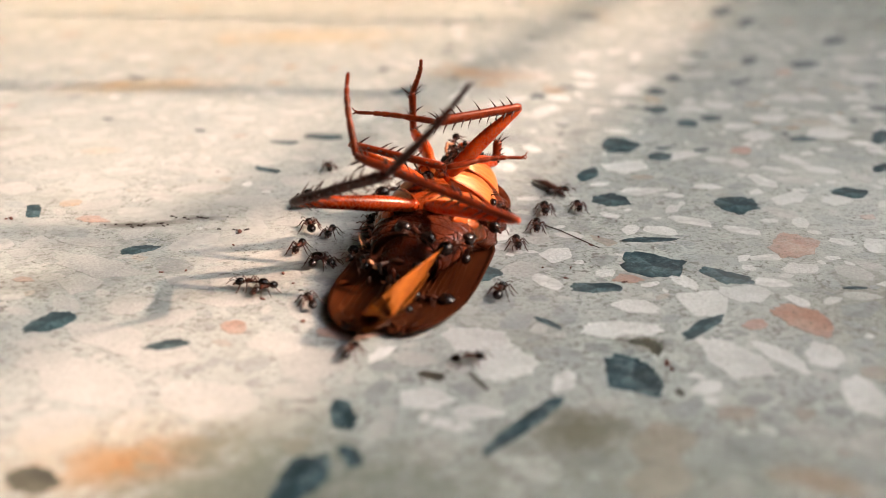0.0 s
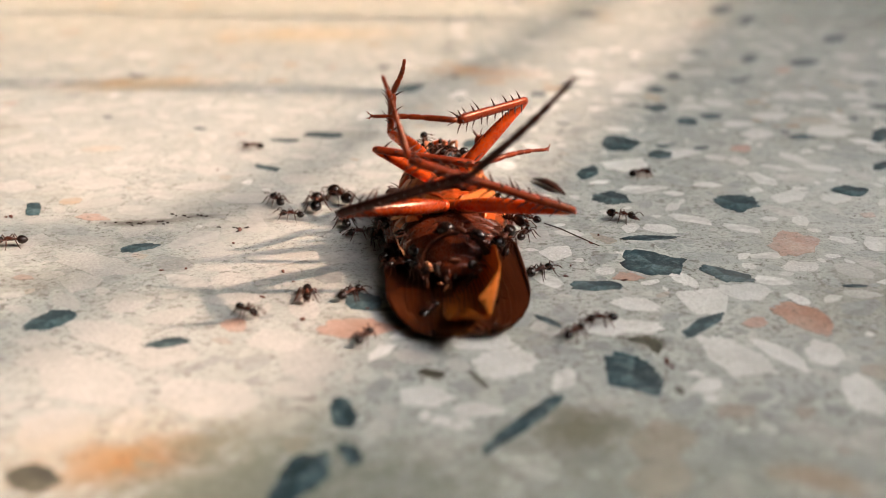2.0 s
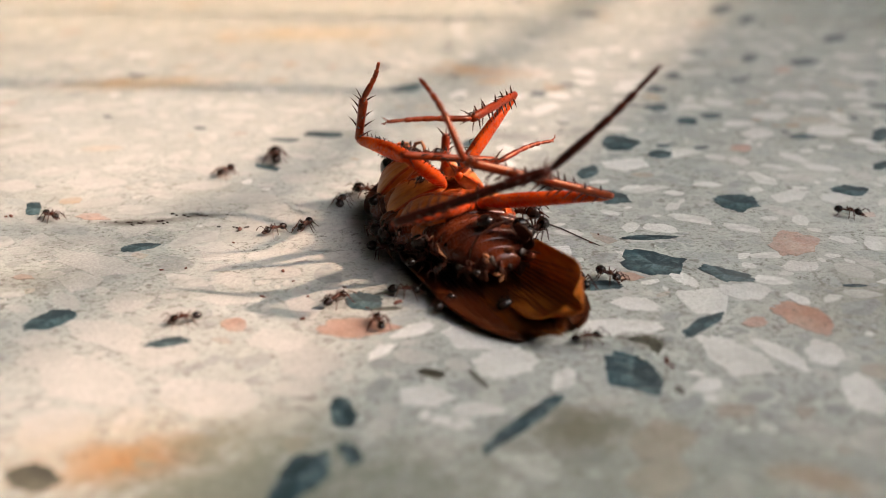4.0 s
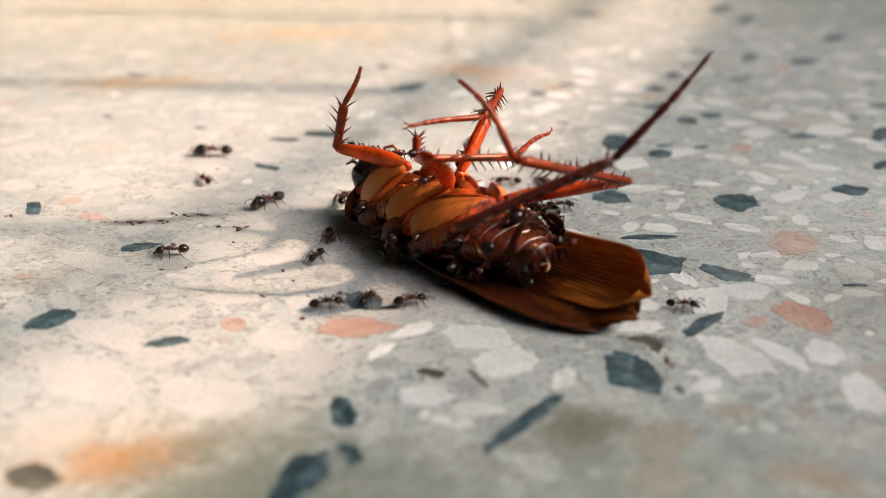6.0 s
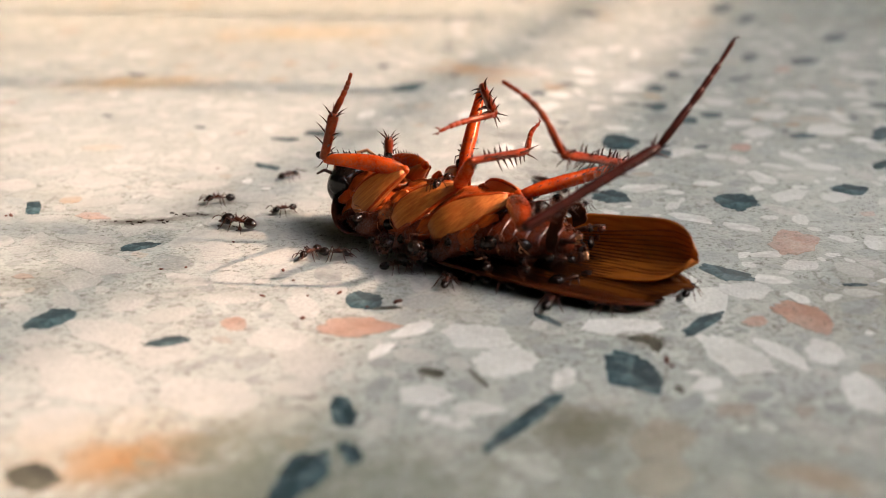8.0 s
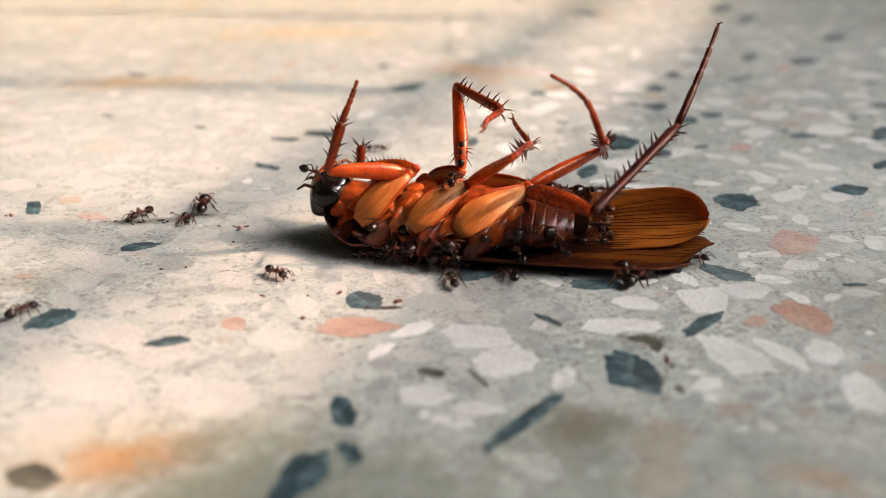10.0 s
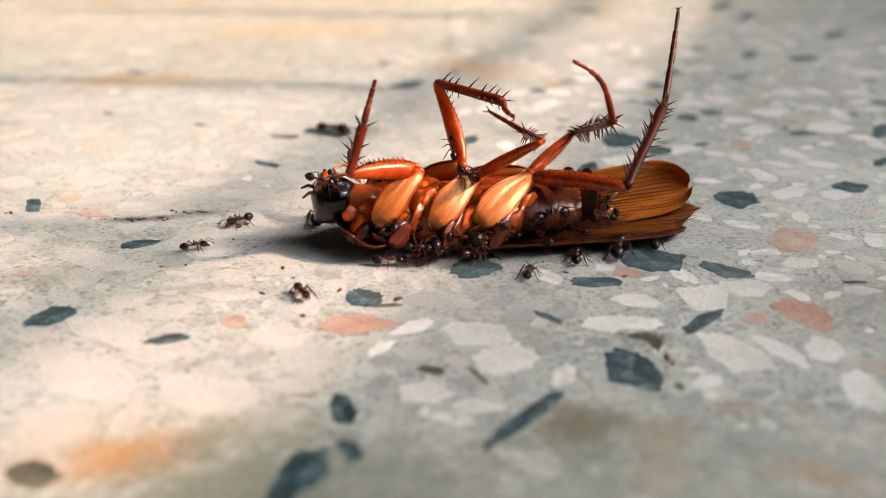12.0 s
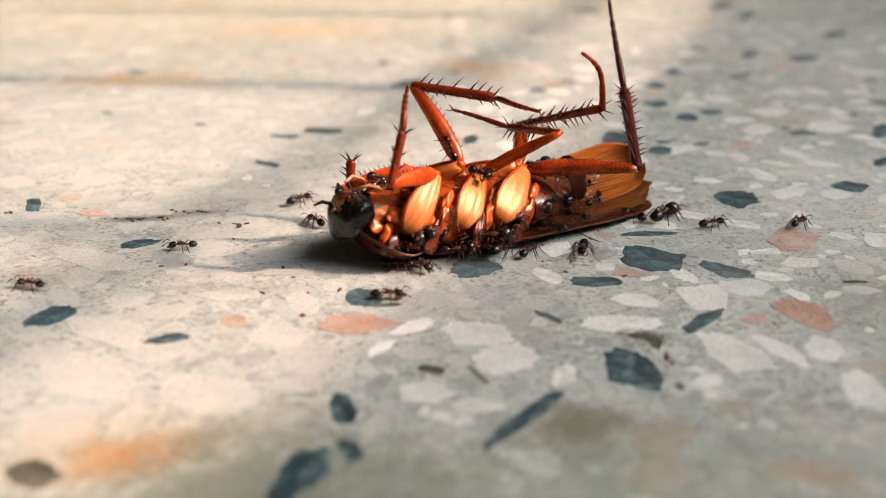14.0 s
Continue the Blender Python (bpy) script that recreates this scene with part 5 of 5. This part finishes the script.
    crawl("minor", ((0, 1.8, -20.5, 11), (0.5, 5.1, -19.9, 5), (1, 4.4, -20.3, 37), (1.5, 9.5, -16.4, 35), (2, 10.1, -16.4, 53), (2.5, 11.4, -14.7, 77), (3, 10.5, -14.5, -7), (5.5, 16.1, -22.8, 74), (6, 19.4, -11.3, -10), (6.5, 20.2, -23.3, -19), (7, 24.6, -24.8, 65), (7.5, 24.9, -21.1, 110), (8, 20.5, -8.7, 62), (10.5, 24.3, -1.5, -2), (11, 33.6, -1.8, -12), (11.5, 42.0, -3.6, 68), (12, 42.4, -2.5, 152), (12.5, 25.5, -1.0, 68), (13, 27.9, -1.3, 53), (13.5, 33.8, 6.6, 53), (14, 34.4, 7.2, 48)))
    crawl("minor", ((0, 46.9, 6.0, -162), (12.5, 45.0, 5.4, -183), (13, 37.4, 5.9, -267), (13.5, 44.8, 7.7, -346), (14, 47.3, 8.3, -346)))
    crawl("minor", ((0, -12.9, 7.7, 104), (0.5, -13.4, 9.8, 146), (1, -15.2, 11.1, 130), (1.5, -18.3, 14.8, 46), (2, -17.1, 14.9, 118), (2.5, -20.2, 20.6, 123), (3, -23.8, 26.2, 207), (5.5, -24.3, 8.6, 267), (6, -24.7, 0.5, 193), (6.5, -28.1, -0.3, 109), (7, -21.2, 8.0, 106), (7.5, -22.5, 12.8, 104), (8, -23.0, 14.9, 188), (10.5, -30.6, 6.1, 272), (11, -29.4, 2.3, 356), (11.5, -27.0, 16.1, 311), (12, -19.7, 7.7, 227), (12.5, -25.8, 4.1, 198), (13, -29.0, 3.0, 114), (13.5, -19.4, 9.1, 45), (14, -14.7, 13.8, 45)))
    crawl("minor", ((0, -10.8, 6.3, -99), (0.5, -11.6, 1.0, -15), (1, -9.7, 3.3, -99), (1.5, -12.0, 3.6, -183), (2, -15.0, 10.6, -196), (2.5, -19.0, 11.7, -193), (3, -19.7, 11.6, -109), (5.5, -9.4, -2.7, -193), (6, -11.4, -0.6, -109), (6.5, -8.6, -6.5, -25), (7, -4.5, -6.7, 59), (7.5, -10.5, 6.4, 134), (8, -15.9, 11.9, 210), (10.5, -25.6, 6.2, 294), (11, -22.2, 1.0, 296), (11.5, -22.7, 0.4, 296), (12, -22.8, 1.0, 380), (12.5, -23.2, 1.5, 464), (13, -23.5, 1.6, 464), (13.5, -23.6, 2.0, 464), (14, -23.8, 1.1, 548)))
    crawl("minor", ((0, -13.3, 2.2, -102), (0.5, -13.9, -0.9, -18), (1, -10.4, 2.5, -102), (1.5, -12.8, -7.5, -43), (2, -11.3, -9.0, -85), (2.5, -11.0, -11.8, -1), (3, -6.7, -10.5, 83), (5.5, -12.7, -10.2, -1), (6, -9.5, -11.1, 16), (6.5, -3.5, -9.3, 30), (7, -1.4, -8.1, 114), (7.5, -4.8, -3.7, 153), (8, -12.0, -0.0, 237), (10.5, -14.5, -6.5, 321), (11, -11.9, -7.9, 324), (11.5, -11.5, -8.6, 277), (12, -11.7, -9.4, 297), (12.5, -10.8, -11.2, 377), (13, -7.2, -10.1, 365), (13.5, -5.3, -9.9, 361), (14, -4.6, -10.0, 361)))
    crawl("minor", ((0, -16.3, -6.5, 174), (0.5, -21.4, -6.1, 121), (1, -27.0, 3.1, 160), (1.5, -35.1, 6.0, 209), (2, -40.3, 3.1, 187), (2.5, -45.8, 2.4, 271), (5, -40.9, -7.3, 355), (5.5, -36.2, -7.6, 271), (6, -41.0, -8.1, 328), (10, -33.7, -12.7, 412), (10.5, -32.2, -9.8, 495), (11, -35.0, -6.9, 539), (11.5, -42.1, -6.7, 536), (14, -42.7, -6.4, 536)))
    crawl("minor", ((0, -15.0, -7.5, -137), (0.5, -17.9, -10.2, -146), (1, -20.1, -11.7, -62), (1.5, -14.9, -11.2, -127), (2, -15.8, -12.3, -43), (2.5, -13.6, -13.6, -127), (3, -15.0, -12.4, -157), (5.5, -32.2, -19.5, -159), (6, -35.8, -21.0, -243), (12.5, -40.0, -11.7, -327), (13, -35.2, -11.2, -358), (13.5, -24.4, -10.8, -274), (14, -34.7, -7.8, -196)))
    crawl("minor", ((0, -10.9, -10.2, 108), (0.5, -11.2, -9.0, 119), (1, -11.5, -9.1, 203), (1.5, -11.3, -14.2, 119), (2, -7.7, -8.9, 49), (2.5, -7.4, -9.7, 14), (3, -5.8, -9.3, 21), (5.5, -2.3, -7.9, -63), (6, -2.7, -10.5, 21), (6.5, -1.6, -6.8, -46), (7, 2.8, -11.5, -42), (7.5, 3.0, -11.0, 42), (8, 5.1, -7.2, 126), (10.5, 0.3, -6.0, 78), (11, 1.3, -1.0, 6), (11.5, 3.1, -0.8, -3), (12, 3.6, -1.2, 12), (12.5, 4.9, -0.9, 9), (13, 5.4, -0.9, -15), (13.5, 7.1, -1.4, 59), (14, 7.7, -0.4, 59)))
    crawl("minor", ((0, -10.7, -1.3, -45), (1, -9.7, -2.3, 39), (1.5, -9.9, 5.4, 85), (2, -9.6, 8.6, 104), (3, -10.5, 12.0, 87), (5.5, -10.3, 15.2, 87), (6, -10.3, 15.1, 87), (6.5, -10.4, 14.9, 171), (7, -10.7, 8.5, 255), (7.5, -11.2, 2.0, 304), (8, -9.7, -0.3, 350), (10.5, -6.6, -0.8, 347), (11, -6.3, -1.0, 301), (11.5, -5.6, -2.2, 313), (12, -4.8, -2.6, 354), (12.5, -3.6, -2.8, 347), (13, -2.4, -3.0, 324), (13.5, -2.1, -3.9, 306), (14, -1.9, -3.7, 306)))
    crawl("minor", ((0, -6.9, -19.3, 73), (1, -6.2, -17.1, 67), (2, -6.0, -17.2, 67), (2.5, -6.2, -17.3, 67), (3, -6.0, -17.0, 70), (5.5, -3.9, -11.2, 154), (6, -6.2, -10.2, 70), (6.5, -4.5, -6.2, -6), (8, 0.3, -6.7, 78), (10.5, 1.1, -2.6, -6), (12, 7.4, -5.3, 78), (12.5, 5.8, -2.8, 133), (14, 3.1, 0.1, 133)))
    crawl("minor", ((0, 6.9, 3.3, -88), (0.5, 7.0, 0.8, -79), (1, 7.5, 0.4, 5), (1.5, 7.6, 5.3, 78), (2, 8.4, 9.3, 146), (2.5, 7.4, 9.9, 62), (3, 10.5, 10.6, 99), (5.5, 8.7, 21.6, 183), (6, 7.1, 21.1, 180), (6.5, 7.0, 21.6, 96), (7, 7.5, 22.7, 180), (7.5, 4.7, 18.3, 96), (8, 12.1, 18.3, 144), (10.5, 8.9, 20.6, 225), (14, 7.0, 18.7, 225)))
    crawl("minor", ((0, -3.8, -12.1, -8), (3, -0.2, -12.6, 76), (5.5, 0.8, -7.2, 31), (8, 3.2, -5.7, 115), (10.5, -1.2, -1.6, 132), (12, -1.2, -0.9, 216), (12.5, -3.1, -7.6, 167), (13, -6.7, -6.8, 90), (13.5, -6.7, -3.2, 6), (14, -3.9, -3.6, -8)))
    crawl("minor", ((0, -51.6, 17.9, -51), (2.5, -49.2, 14.9, -10), (3, -41.7, 13.5, -48), (5.5, -36.1, 7.5, 36), (6, -25.8, 21.5, 120), (6.5, -37.9, 25.7, 173), (7, -47.3, 26.9, 89), (7.5, -29.2, 31.6, 5), (8, -17.0, 23.0, 43), (10.5, -4.2, 34.9, -41), (11, 0.4, 26.9, -71), (14, 2.2, 21.6, -71)))
    crawl("minor", ((0, -11.4, -1.2, 78), (0.5, -8.9, 10.0, -6), (1, -8.5, 8.8, -77), (2, -7.8, 5.5, -161), (3, -15.9, 10.0, -77), (5.5, -8.6, 2.7, -161), (6, -10.6, 4.5, -77), (7, -5.3, -0.8, -66), (8, -4.2, -3.2, 18), (11, -4.3, -0.8, -41), (12.5, -2.0, -2.8, 43), (14, -12.3, 7.5, 127)))


motions()
